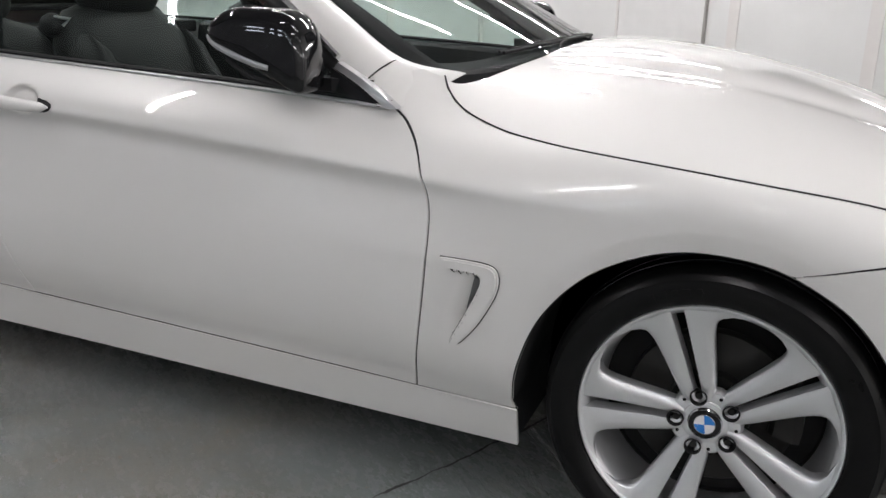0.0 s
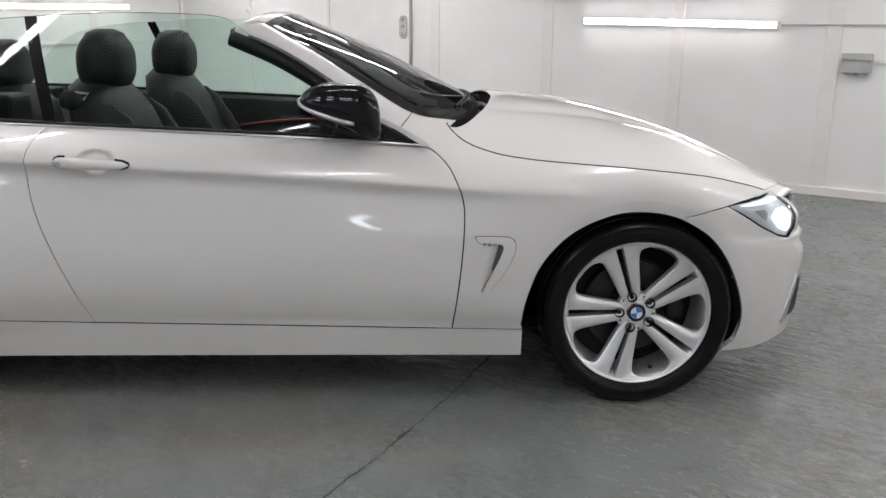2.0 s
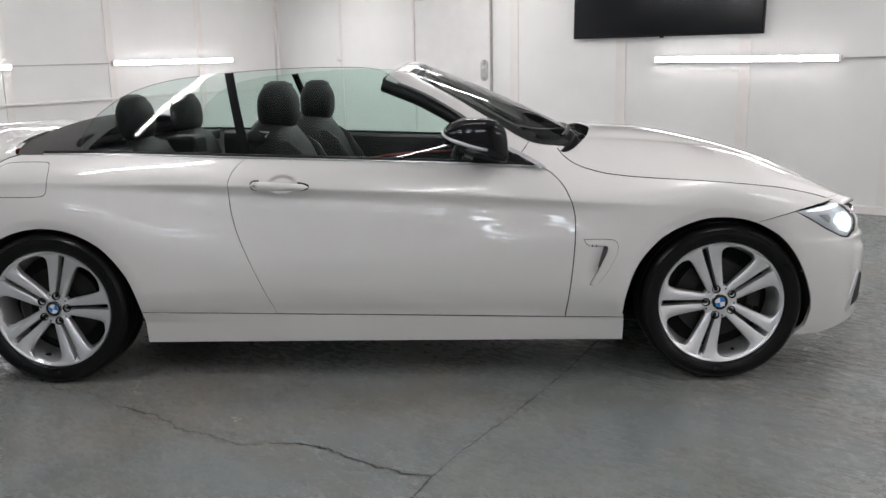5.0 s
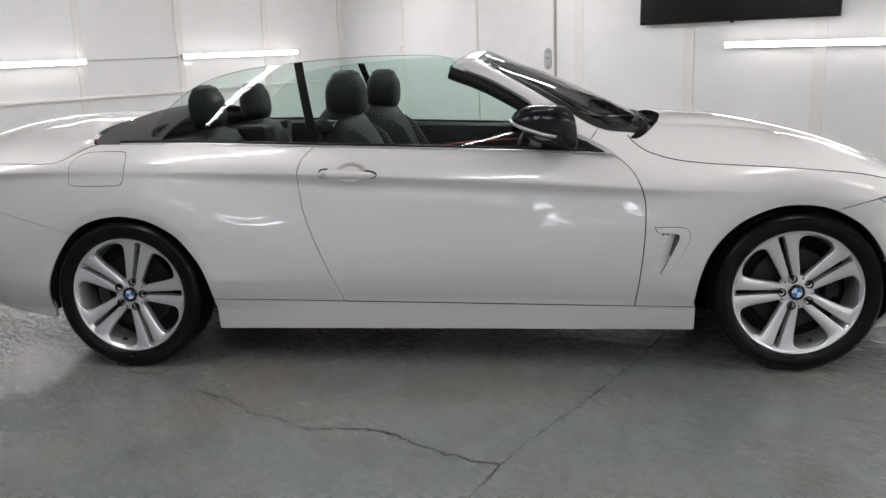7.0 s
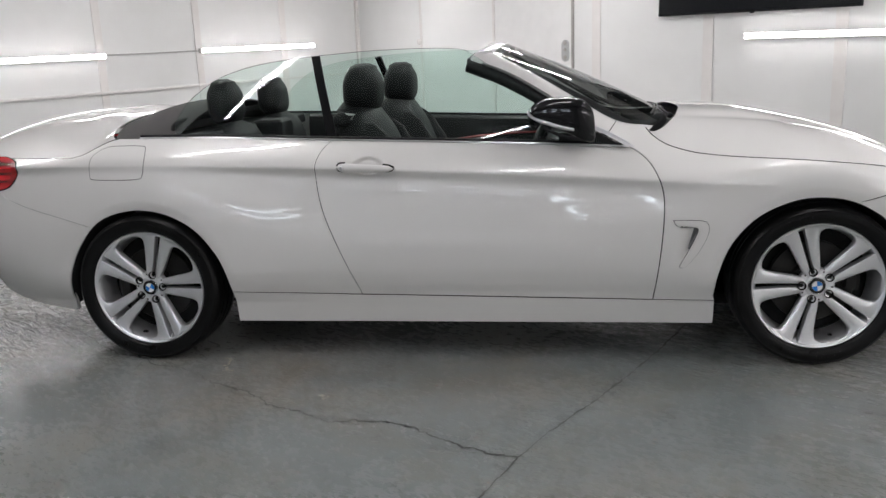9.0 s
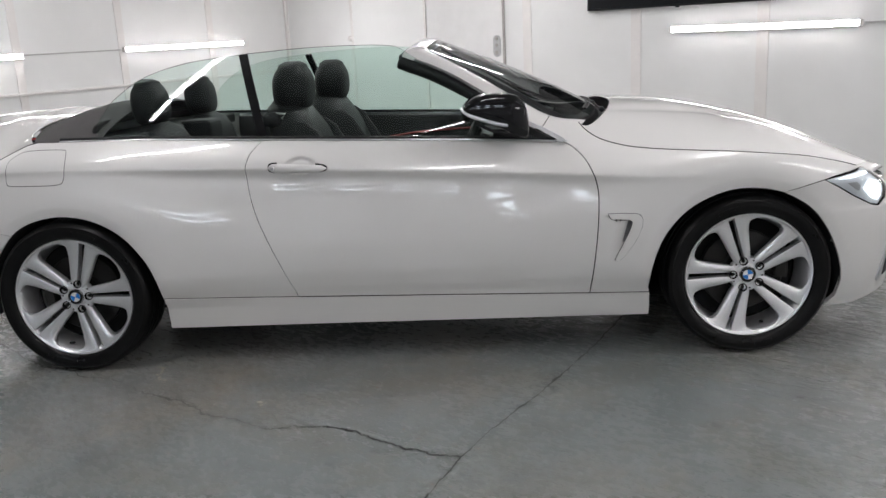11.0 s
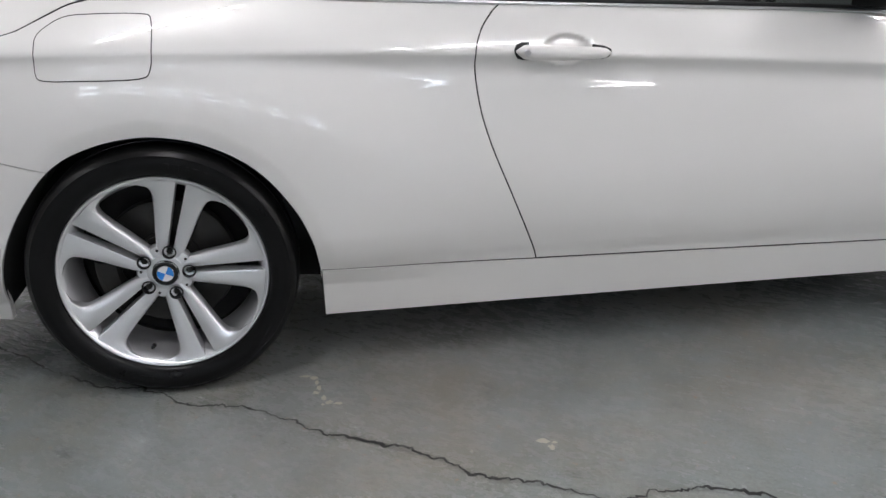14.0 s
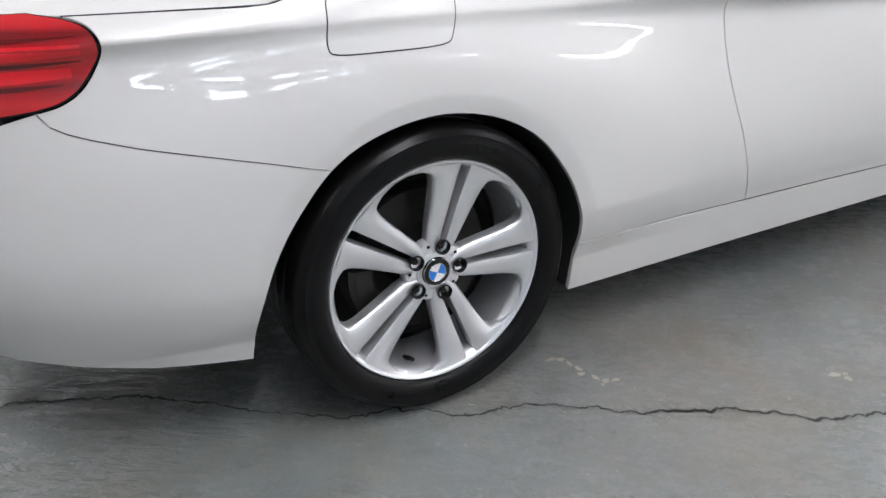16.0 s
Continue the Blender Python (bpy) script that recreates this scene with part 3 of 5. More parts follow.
# plan outline of the right half, rear centre to front centre
OUT = np.array(smooth_line([(-1.045, 0.0), (-1.038, -0.25), (-1.005, -0.50), (-0.93, -0.68), (-0.80, -0.795), (-0.60, -0.862), (-0.30, -0.897), (0.0, -0.910), (0.7, -0.9125),
                            (1.4, -0.9125), (2.1, -0.9125), (2.6, -0.912), (2.9, -0.906), (3.1, -0.891), (3.26, -0.858), (3.37, -0.795), (3.455, -0.68), (3.525, -0.50), (3.575, -0.27), (3.595, 0.0)], 12))
ARC = np.concatenate([[0], np.cumsum(np.linalg.norm(np.diff(OUT, axis=0), axis=1))])
ARC += 1.4 - np.interp(1.4, OUT[:, 0], ARC)
U_REAR, U_FRONT = ARC[0], ARC[-1]


def U(x):
    """Length along the outline at x."""
    return float(np.interp(x, OUT[:, 0], ARC))


def plan(u):
    e = 0.02
    f = lambda q: np.stack([np.interp(q, ARC, OUT[:, 0]), np.interp(q, ARC, OUT[:, 1])], 1)
    p = (f(u - e) + 2 * f(u) + f(u + e)) / 4
    t = f(np.minimum(u + 2 * e, U_FRONT)) - f(np.maximum(u - 2 * e, U_REAR))
    t /= np.linalg.norm(t, axis=1, keepdims=True)
    n = np.stack([t[:, 1], -t[:, 0]], 1)
    return p, n


# stations along the outline: crease height, crease inset, belt height and inset, top height and inset, crease depth
ST = np.array([
    # u      zc     oc     zb     ob     zt     ot    k
    (-1.80, 0.840, 0.010, 0.900, 0.030, 0.960, 0.10, 0.6),
    (-1.10, 0.850, 0.012, 0.905, 0.045, 0.960, 0.12, 0.8),
    (-0.75, 0.862, 0.022, 0.908, 0.070, 0.950, 0.15, 1.0),
    (-0.45, 0.872, 0.036, 0.915, 0.085, 0.960, 0.16, 1.0),
    (-0.20, 0.872, 0.047, 0.960, 0.108, 1.000, 0.16, 1.0),
    (0.10, 0.866, 0.056, 0.985, 0.114, 1.020, 0.15, 1.0),
    (0.80, 0.840, 0.047, 0.955, 0.114, 0.990, 0.15, 1.0),
    (1.50, 0.806, 0.038, 0.926, 0.116, 0.965, 0.16, 1.0),
    (2.00, 0.774, 0.034, 0.899, 0.120, 0.985, 0.205, 1.0),
    (2.20, 0.762, 0.028, 0.880, 0.133, 0.972, 0.275, 0.8),
    (2.33, 0.752, 0.022, 0.852, 0.130, 0.888, 0.205, 0.5),
    (2.50, 0.742, 0.016, 0.835, 0.125, 0.860, 0.190, 0.3),
    (2.80, 0.725, 0.010, 0.815, 0.115, 0.845, 0.185, 0.1),
    (3.10, 0.700, 0.006, 0.770, 0.100, 0.800, 0.170, 0.1),
    (3.40, 0.655, 0.022, 0.705, 0.078, 0.745, 0.150, 0.1),
    (3.80, 0.600, 0.036, 0.660, 0.074, 0.705, 0.130, 0.1),
    (4.40, 0.560, 0.020, 0.640, 0.050, 0.680, 0.110, 0.1)])
# insets of the lower body at fixed heights
LOW_Z = (0.10, 0.165, 0.270, 0.300, 0.345, 0.42, 0.50, 0.585)
LOW = np.array([
    (-1.80, 0.22, 0.16, 0.085, 0.068, 0.044, 0.012, 0.000, 0.004),
    (-0.90, 0.20, 0.14, 0.078, 0.062, 0.040, 0.011, 0.000, 0.006),
    (-0.40, 0.12, 0.085, 0.06, 0.050, 0.036, 0.014, 0.010, 0.014),
    (0.30, 0.10, 0.074, 0.060, 0.055, 0.043, 0.027, 0.022, 0.026),
    (1.00, 0.10, 0.078, 0.061, 0.056, 0.042, 0.028, 0.026, 0.034),
    (2.10, 0.10, 0.076, 0.055, 0.050, 0.036, 0.024, 0.021, 0.024),
    (2.45, 0.10, 0.074, 0.052, 0.046, 0.032, 0.019, 0.012, 0.011),
    (3.10, 0.10, 0.060, 0.026, 0.020, 0.012, 0.006, 0.004, 0.004),
    (3.60, 0.07, 0.030, 0.008, 0.006, 0.003, 0.000, 0.000, 0.008),
    (4.40, 0.10, 0.060, 0.030, 0.024, 0.016, 0.006, 0.000, 0.002)])
ARCH_F = [tuple(p) for p in smooth_line([(2.411, 0.295), (2.424, 0.385), (2.462, 0.492), (2.525, 0.578), (2.60, 0.637), (2.705, 0.680), (2.80, 0.689), (2.90, 0.675), (2.990, 0.634), (3.056, 0.583), (3.116, 0.500), (3.166, 0.385), (3.180, 0.300), (3.170, 0.225)], 5)]
ARCH_R = [tuple(p) for p in smooth_line([(-0.401, 0.238), (-0.393, 0.308), (-0.366, 0.401), (-0.330, 0.477), (-0.285, 0.543), (-0.231, 0.604), (-0.160, 0.648), (-0.066, 0.675), (0.03, 0.679), (0.140, 0.653), (0.245, 0.590), (0.326, 0.490), (0.366, 0.400), (0.380, 0.327), (0.383, 0.28)], 5)]


def arch_near(p, z, line):
    """Distance from each point to a wheel arch, nought inside it."""
    q = np.array(line)
    q = np.concatenate([q[:-1] + (q[1:] - q[:-1]) * t for t in (0, 0.2, 0.4, 0.6, 0.8)])
    d = np.full(z.shape, 9.0)
    near = np.abs(p[:, 0] - q[:, 0].mean()) < 0.8
    if near.any():
        d[near] = np.hypot(p[near, 0][:, None] - q[None, :, 0], z[near][:, None] - q[None, :, 1]).min(1)
        d[near & inside(list(line) + [(line[-1][0], 0.0), (line[0][0], 0.0)], p[:, 0], z)] = 0
    return d


def inset_at(u, z):
    """Inset of the body from the plan outline, before smoothing."""
    p, n = plan(u)
    zc, oc, zb, ob, zt, ot, k = (pchip(ST[:, 0], ST[:, i], u) for i in range(1, 8))
    rows_z = [np.full_like(u, q) for q in LOW_Z] + [zc - 0.085, zc - 0.036, zc - 0.010, zc]
    rows_o = [pchip(LOW[:, 0], LOW[:, i + 1], u) for i in range(len(LOW_Z))]
    rows_o += [oc + k * 0.0085, oc + k * 0.0140, oc + k * 0.0065, oc - k * 0.001]
    for f, g in ((0.10, 0.045), (0.25, 0.135), (0.50, 0.345), (0.75, 0.635), (1.0, 1.0)):
        rows_z.append(zc + (zb - zc) * f)
        rows_o.append(oc + (ob - oc) * g)
    rows_z.append(np.maximum(zt, zb + 0.01))
    rows_o.append(ot)
    off = pchip(np.array(rows_z), np.array(rows_o), z)
    # flare round the wheel arches
    for line in (ARCH_F, ARCH_R):
        w = np.clip((0.44 - arch_near(p, z, line)) / 0.44, 0, 1)
        w = w ** 3 * (6 * w * w - 15 * w + 10) * np.clip((z - 0.26) / 0.14, 0, 1)
        off = off * (1 - w) + np.minimum(off, 0.008) * w
    return off


GRID_U, GRID_Z = 0.025, 0.008
GU, GZ_ = np.arange(U_REAR - 0.15, U_FRONT + 0.15, GRID_U), np.arange(0.06, 1.10, GRID_Z)
AU, AZ = np.meshgrid(GU, GZ_, indexing="ij")
INSET = inset_at(AU.ravel(), AZ.ravel()).reshape(AU.shape)


def blur(a, cells, axis):
    k = np.arange(-3 * cells, 3 * cells + 1)
    w = np.exp(-0.5 * (k / cells) ** 2)
    w /= w.sum()
    pad = [(len(k) // 2,) * 2 if i == axis else (0, 0) for i in (0, 1)]
    return np.apply_along_axis(lambda v: np.convolve(v, w, "valid"), axis, np.pad(a, pad, "edge"))


INSET = blur(INSET, 4, 0)


def inset_smooth(u, z):
    fu, fz = (u - GU[0]) / GRID_U, (z - GZ_[0]) / GRID_Z
    i, j = np.clip(fu.astype(int), 1, len(GU) - 3), np.clip(fz.astype(int), 1, len(GZ_) - 3)
    basis = lambda t: ((1 - t) ** 3 / 6, (3 * t ** 3 - 6 * t * t + 4) / 6, (-3 * t ** 3 + 3 * t * t + 3 * t + 1) / 6, t ** 3 / 6)
    bu, bz = basis(np.clip(fu - i, 0, 1)), basis(np.clip(fz - j, 0, 1))
    return sum(bu[m] * bz[n] * INSET[i + m - 1, j + n - 1] for m in range(4) for n in range(4))


def body_side(u, z, hollows=True):
    u, z = np.asarray(u, float), np.asarray(z, float)
    p, n = plan(u)
    off = inset_smooth(u, z)
    # small rolled lip at the arch
    for line in (ARCH_F, ARCH_R):
        off = off + 0.007 * np.clip((0.042 - arch_near(p, z, line)) / 0.042, 0, 1) ** 1.4 * np.clip((z - 0.26) / 0.14, 0, 1)
    if not hollows:
        return np.stack([p[:, 0] - n[:, 0] * off, p[:, 1] - n[:, 1] * off, z], 1)
    # hollow behind the door handle
    d = np.hypot((u - 1.015) / 0.066, (z - 0.846) / 0.038)
    w = np.clip((1.05 - d) / 0.45, 0, 1)
    off = off + 0.016 * w * w * (3 - 2 * w)
    # hollow behind the side vent
    xi = 2.276 + (z - 0.42) * 0.43
    w = np.clip((u - xi + 0.055) / 0.055, 0, 1) ** 1.6 * np.clip((xi + 0.010 - u) / 0.008, 0, 1) * np.clip((z - 0.42) / 0.06, 0, 1) * np.clip((0.590 - z) / 0.008, 0, 1)
    off = off + 0.020 * w
    return np.stack([p[:, 0] - n[:, 0] * off, p[:, 1] - n[:, 1] * off, z], 1)


ux = lambda pts: [(U(x), z) for x, z in pts]
SILL_TOP = [(0.384, 0.310), (0.957, 0.295), (2.175, 0.273), (2.419, 0.270)]
DOOR_BACK = [tuple(p) for p in smooth_line([(0.957, 0.295), (0.945, 0.332), (0.890, 0.464), (0.825, 0.623), (0.796, 0.731), (0.787, 0.834), (0.802, 0.893), (0.832, 0.932), (0.858, 0.9535)], 5)]
DOOR_FRONT = [tuple(p) for p in smooth_line([(2.175, 0.273), (2.200, 0.478), (2.211, 0.637), (2.205, 0.727), (2.170, 0.815), (2.125, 0.866), (2.078, 0.8955)], 6)]
BELT = [(2.078, 0.8955), (1.75, 0.9145), (1.5, 0.926), (1.15, 0.941), (0.858, 0.9535)]
BELT_R = [(0.858, 0.9535), (0.5, 0.969), (0.296, 0.977), (0.0, 0.982), (-0.10, 0.983)]
BOOT_CUT = [(-0.10, 0.983), (-0.147, 0.972), (-0.20, 0.948), (-0.255, 0.922), (-0.30, 0.910), (-0.35, 0.9065), (-0.645, 0.9075)]
BONNET_CUT = [(2.155, 0.958), (2.175, 0.934), (2.203, 0.911), (2.238, 0.892), (2.285, 0.876), (2.345, 0.862), (2.42, 0.853), (2.5, 0.847), (2.75, 0.833), (3.0, 0.806), (3.15, 0.776), (3.28, 0.745)]

# panels in (length along the outline, height)
sill_poly = ux([(0.386, 0.165)] + [(x, z - 0.0022) for x, z in SILL_TOP] + [(2.42, 0.165)])
door_poly = ux(DOOR_BACK[::-1]) + ux(DOOR_FRONT) + ux(BELT[1:-1])
cut_r = [(-0.706, 0.764), (-0.688, 0.741), (-0.665, 0.728), (-0.630, 0.715), (-0.554, 0.692), (-0.43, 0.661), (-0.33, 0.635), (-0.229, 0.606)]
lamp_r = [tuple(p) for p in smooth_line([(-0.645, 0.9075), (-0.612, 0.897), (-0.594, 0.880), (-0.590, 0.858), (-0.602, 0.832), (-0.630, 0.796), (-0.666, 0.774), (-0.706, 0.764)], 4)]
quarter_poly = ux(DOOR_BACK + BELT_R[1:] + BOOT_CUT[1:] + lamp_r[1:] + cut_r[1:]) + ux([q for q in ARCH_R if q[0] > -0.228]) + ux([(0.384, 0.310)])
rear_bumper_poly = ux(cut_r[::-1]) + [(U(-0.80), 0.738), (U_REAR, 0.735), (U_REAR, 0.30), (U(-0.95), 0.295), (U(-0.80), 0.265), (U(-0.60), 0.228), (U(-0.405), 0.206)] + ux([q for q in ARCH_R if q[0] < -0.228])
tail_poly = ux(lamp_r) + [(U(-0.80), 0.752), (U_REAR + 0.52, 0.748), (U_REAR + 0.48, 0.80), (U_REAR + 0.52, 0.895), (U(-0.80), 0.915), (U(-0.70), 0.916)]
boot_back_poly = [(U_REAR, 0.737), (U_REAR + 0.515, 0.745), (U_REAR + 0.475, 0.80), (U_REAR + 0.515, 0.90), (U_REAR, 0.945)]
cut_f = [(3.088, 0.709), (3.03, 0.694), (2.93, 0.6655)]
fender_poly = (ux(DOOR_FRONT) + ux([(2.045, 0.925), (2.02, 0.960), (2.10, 0.972)] + BONNET_CUT) + ux([(3.30, 0.738), (3.2, 0.730), (3.14, 0.721)] + cut_f)
               + ux([q for q in ARCH_F if q[0] < 2.93][::-1]) + ux([(2.419, 0.270)]))
lamp_poly = ux([(3.088, 0.709), (3.14, 0.721), (3.2, 0.730), (3.30, 0.738)]) + [(U(3.35), 0.733), (U(3.395), 0.714), (U(3.407), 0.66), (U(3.39), 0.606), (U(3.345), 0.586)] + ux([(3.30, 0.594), (3.22, 0.632), (3.14, 0.680)])
front_bumper_poly = (ux([(3.088, 0.709), (3.14, 0.680), (3.22, 0.632), (3.30, 0.594)]) + [(U(3.345), 0.586), (U(3.39), 0.606), (U(3.407), 0.66), (U(3.395), 0.714), (U(3.45), 0.695), (U(3.55), 0.650), (U_FRONT, 0.60), (U_FRONT, 0.255), (U(3.45), 0.238), (U(3.36), 0.214)]
                     + ux([(3.25, 0.184), (3.125, 0.176)]) + ux([q for q in ARCH_F if q[0] > 2.93][::-1]) + ux([(2.93, 0.6655), (3.03, 0.694)]))
flap_poly = [(p[0] - 0.013, p[1] + 0.003) for p in smooth_line([(-0.198, 0.900), (-0.186, 0.918), (-0.14, 0.944), (-0.08, 0.950), (0.035, 0.949), (0.056, 0.935), (0.054, 0.880), (0.046, 0.830), (0.020, 0.812), (-0.10, 0.811), (-0.185, 0.813),
                                            (-0.203, 0.825), (-0.202, 0.86), (-0.198, 0.900)], 3)][:-1]


def panel(name, polys, mat, label="", parent=car, left=True, **kw):
    made = []
    for mirror in ((False, True) if left else (False,)):
        v, f, n = skin(body_side, polys, mirror=mirror, **kw)
        made.append(raw(name, v, f, mat, parent, label, n))
    return made


panel("sill", [sill_poly], PAINT, depth=0.012)
doors = panel("door", [door_poly], PAINT, du=0.012, dz=0.006)
quarters = panel("rear_wing", [quarter_poly], PAINT, du=0.010, dz=0.006, gap=0.0016)
panel("front_wing", [fender_poly], PAINT, du=0.010, dz=0.006)
v, f, n = skin(body_side, [rear_bumper_poly], both=True, depth=0.02, du=0.016, gap=0.0012)
raw("rear_bumper", v, f, PAINT, car, "", n)
v, f, n = skin(body_side, [front_bumper_poly], both=True, depth=0.02, du=0.016)
front_bumper = raw("front_bumper", v, f, PAINT, car, "", n)
v, f, n = skin(body_side, [flap_poly], gap=0.001, depth=0.006, lift=0.0016, du=0.012)
raw("fuel_flap", v, f, PAINT, quarters[0], "", n)
v, f, n = skin(body_side, [flap_poly], gap=-0.0016, depth=0, lift=0.0006, du=0.012)
raw("flap_seam", v, f, RUBBER, quarters[0], "dark seam round the flap", n)
panel("tail_lamp", [tail_poly], RED, "red tail lamp lens", gap=0.005, lift=0.004, depth=0.02)
panel("lamp_surround", [tail_poly], GLOSS_BLACK, "gloss black rim of the lamp", gap=0.002, lift=0.0005)
lamp_row = lambda z0, z1, x0: [(U(x0), z0 + 0.006), (U(-0.72), z0), (U(-0.86), z0 - 0.004), (U(-0.86), z1 - 0.004), (U(-0.72), z1), (U(x0), z1)]
for z0, z1, x0 in ((0.838, 0.846, -0.622), (0.874, 0.880, -0.625), (0.800, 0.808, -0.655)):
    panel("lamp_rib", [lamp_row(z0, z1, x0)], RED_DARK, "dark red rib in the lamp", gap=0, depth=0.003, lift=0.0050, du=0.02, dz=0.01)
for z0, z1, x0 in ((0.850, 0.870, -0.620), (0.812, 0.834, -0.640)):
    panel("lamp_band", [lamp_row(z0, z1, x0)], RED_LIT, "bright red row in the lamp", gap=0, depth=0.002, lift=0.0046, du=0.02, dz=0.01)
panel("headlamp_lens", [lamp_poly], CLEAR, "clear headlamp cover", gap=0.002, depth=0.0)
panel("headlamp_edge", [lamp_poly], GLOSS_BLACK, "gloss black lamp edge", gap=0.0008, lift=-0.012, depth=-0.011)
panel("headlamp_bowl", [lamp_poly], REFLECTOR, "bright silver lamp bowl", gap=0.005, lift=-0.010, depth=0.0)
panel("day_light", [ux([(3.262, 0.662), (3.30, 0.622)]) + [(U(3.345), 0.606), (U(3.366), 0.620), (U(3.374), 0.66), (U(3.362), 0.684), (U(3.345), 0.692)] + ux([(3.290, 0.690)])], LAMP_LED, "lit white daytime lamp", gap=0, lift=-0.008, depth=0.004, du=0.015)
panel("lamp_eyebrow", [ux([(3.135, 0.708), (3.20, 0.719), (3.30, 0.725), (3.36, 0.722), (3.36, 0.715), (3.30, 0.717), (3.20, 0.710)])], LAMP_LED, "bright strip in the headlamp", gap=0, lift=-0.0075, depth=0.003, du=0.015)
panel("lamp_recess", [ux([(3.190, 0.690), (3.238, 0.692), (3.250, 0.674), (3.242, 0.654), (3.226, 0.660)])], GREY_METAL, "grey lamp recess", gap=0, lift=-0.0088, depth=0.003, du=0.015)

# dark strips behind the panel gaps, black in place of the shade there
def gap_shade(line, up, down):
    p = [np.array(q, float) for q in line]
    hi, lo = [], []
    for k in range(len(p)):
        t = p[min(k + 1, len(p) - 1)] - p[max(k - 1, 0)]
        m = np.array((-t[1], t[0])) / np.linalg.norm(t)
        hi.append(tuple(p[k] + m * up))
        lo.append(tuple(p[k] - m * down))
    panel("gap_shade", [hi + lo[::-1]], CARPET, "black strip standing in for the shade in a panel gap", gap=0, depth=0, lift=-0.005, du=0.02, dz=0.012)


gap_shade(ux(DOOR_BACK[2:-1]), 0.010, 0.010)
gap_shade(ux(DOOR_FRONT[2:]), 0.010, 0.010)
gap_shade(ux(SILL_TOP), 0.010, 0.010)
gap_shade(ux(cut_r[1:]), 0.010, 0.010)
gap_shade(ux(cut_f[:-1] + [(2.945, 0.670)]), 0.010, 0.010)
for cut in (smooth_line(BONNET_CUT, 5), smooth_line(BOOT_CUT, 5)):
    e = body_side(np.array([U(q[0]) for q in cut]), np.array([q[1] for q in cut]))
    for s in (1, -1):
        part("panel_seal", tube_bm([(x, (y + 0.0012) * s, z) for x, y, z in e], 0.0019, 6), RUBBER, car, "dark seal in a panel gap", True)

# painted lip turned in round each wheel arch, and the black housing behind it
for s in (1, -1):
    for line, cx in ((ARCH_F, 2.787), (ARCH_R, 0.0)):
        at = lambda pts: body_side(np.array([U(x) for x, z in pts]), np.array([z for x, z in pts]))
        run = ([(line[0][0], 0.175)] + line if line is ARCH_F else [q for q in line if q[1] > 0.236]) + [(line[-1][0], 0.175)]
        e, lip = at(run), at(line)
        part("arch_lip", loft([[(x, y * s, z) for x, y, z in lip + (0, 0.0015, 0)], [(x, y * s, z) for x, y, z in lip + (0, 0.009, 0)]], False, False), PAINT, car, "", True)
        grow = [(cx + (x - cx) * 1.012, -0.58 * s, 0.33 + (z - 0.33) * 1.012) for x, z in run]
        rows = [[(x, y * s, z) for x, y, z in e + (0, 0.009, 0)], [(x, -0.78 * s, z) for x, z in run], grow]
        part("wheel_housing", loft(rows, False, False), CARPET, car, "black wheel housing liner")
        bm = bmesh.new()
        bm.faces.new([bm.verts.new(q) for q in grow])
        part("wheel_housing", bm, CARPET, car, "black wheel housing liner")


# bonnet and boot lid: heights over the plan, from the panel edge in to the middle
def edge_of(cut_pts):
    c = np.array(cut_pts)
    order = np.argsort(c[:, 0])
    return c[order, 0], c[order, 1]


BX, BZ = edge_of(BONNET_CUT + [(3.36, 0.722), (3.44, 0.700), (3.52, 0.672), (3.58, 0.640)])
CX, CZ = (2.1, 2.2, 2.35, 2.5, 2.62, 2.89, 3.165, 3.36, 3.5, 3.585), (1.012, 1.015, 1.016, 1.010, 0.998, 0.943, 0.856, 0.765, 0.695, 0.645)


def bonnet_top(x, v):
    x, v = np.asarray(x, float), np.asarray(v, float)
    ze = pchip(BX, BZ, x)
    e = body_side(np.interp(x, OUT[:, 0], ARC), ze)
    zc = sum(w * pchip(CX, CZ, x + d) for d, w in ((-0.10, 0.12), (-0.05, 0.22), (0.0, 0.32), (0.05, 0.22), (0.10, 0.12)))
    zc = np.maximum(zc, ze + 0.004)
    ye = e[:, 1]
    s = 1 - np.abs(1 - v) ** (2.55 + 0.9 * np.clip((2.6 - x) / 0.35, 0, 1))
    y = ye * (1 - v)
    ridge = 0.40 - 0.13 * (x - 2.3)
    step = 1 / (1 + np.exp((np.abs(y) - ridge) / 0.030))
    fade = np.clip((x - 2.2) / 0.25, 0, 1) * np.clip((3.5 - x) / 0.25, 0, 1)
    dip = -0.004 * np.exp(-((np.abs(y) - ridge - 0.05) / 0.04) ** 2)
    return np.stack([e[:, 0] + (x - e[:, 0]) * np.minimum(1, v * 6), y, ze + (zc - ze) * s + fade * (0.010 * step - 0.006 + dip)], 1)


rear_edge = [(2.155 + 0.195 * (1 - (1 - q) ** 2.5), q) for q in np.linspace(0, 1, 24)]
front_edge = [(3.28 + 0.22 * (1 - (1 - q) ** 2.5), q) for q in np.linspace(0, 1, 12)]
v, f, n = skin(bonnet_top, [rear_edge + front_edge[::-1]], du=0.02, dz=0.0125, both=True)
raw("bonnet", v, f, PAINT, car, "", n)
v, f, n = skin(bonnet_top, [front_edge + [(3.575, 1.0), (3.575, 0.5), (3.53, 0.10), (3.45, 0.0), (3.36, 0.0)]], du=0.02, dz=0.025, both=True)
raw("nose_panel", v, f, PAINT, car, "", n)

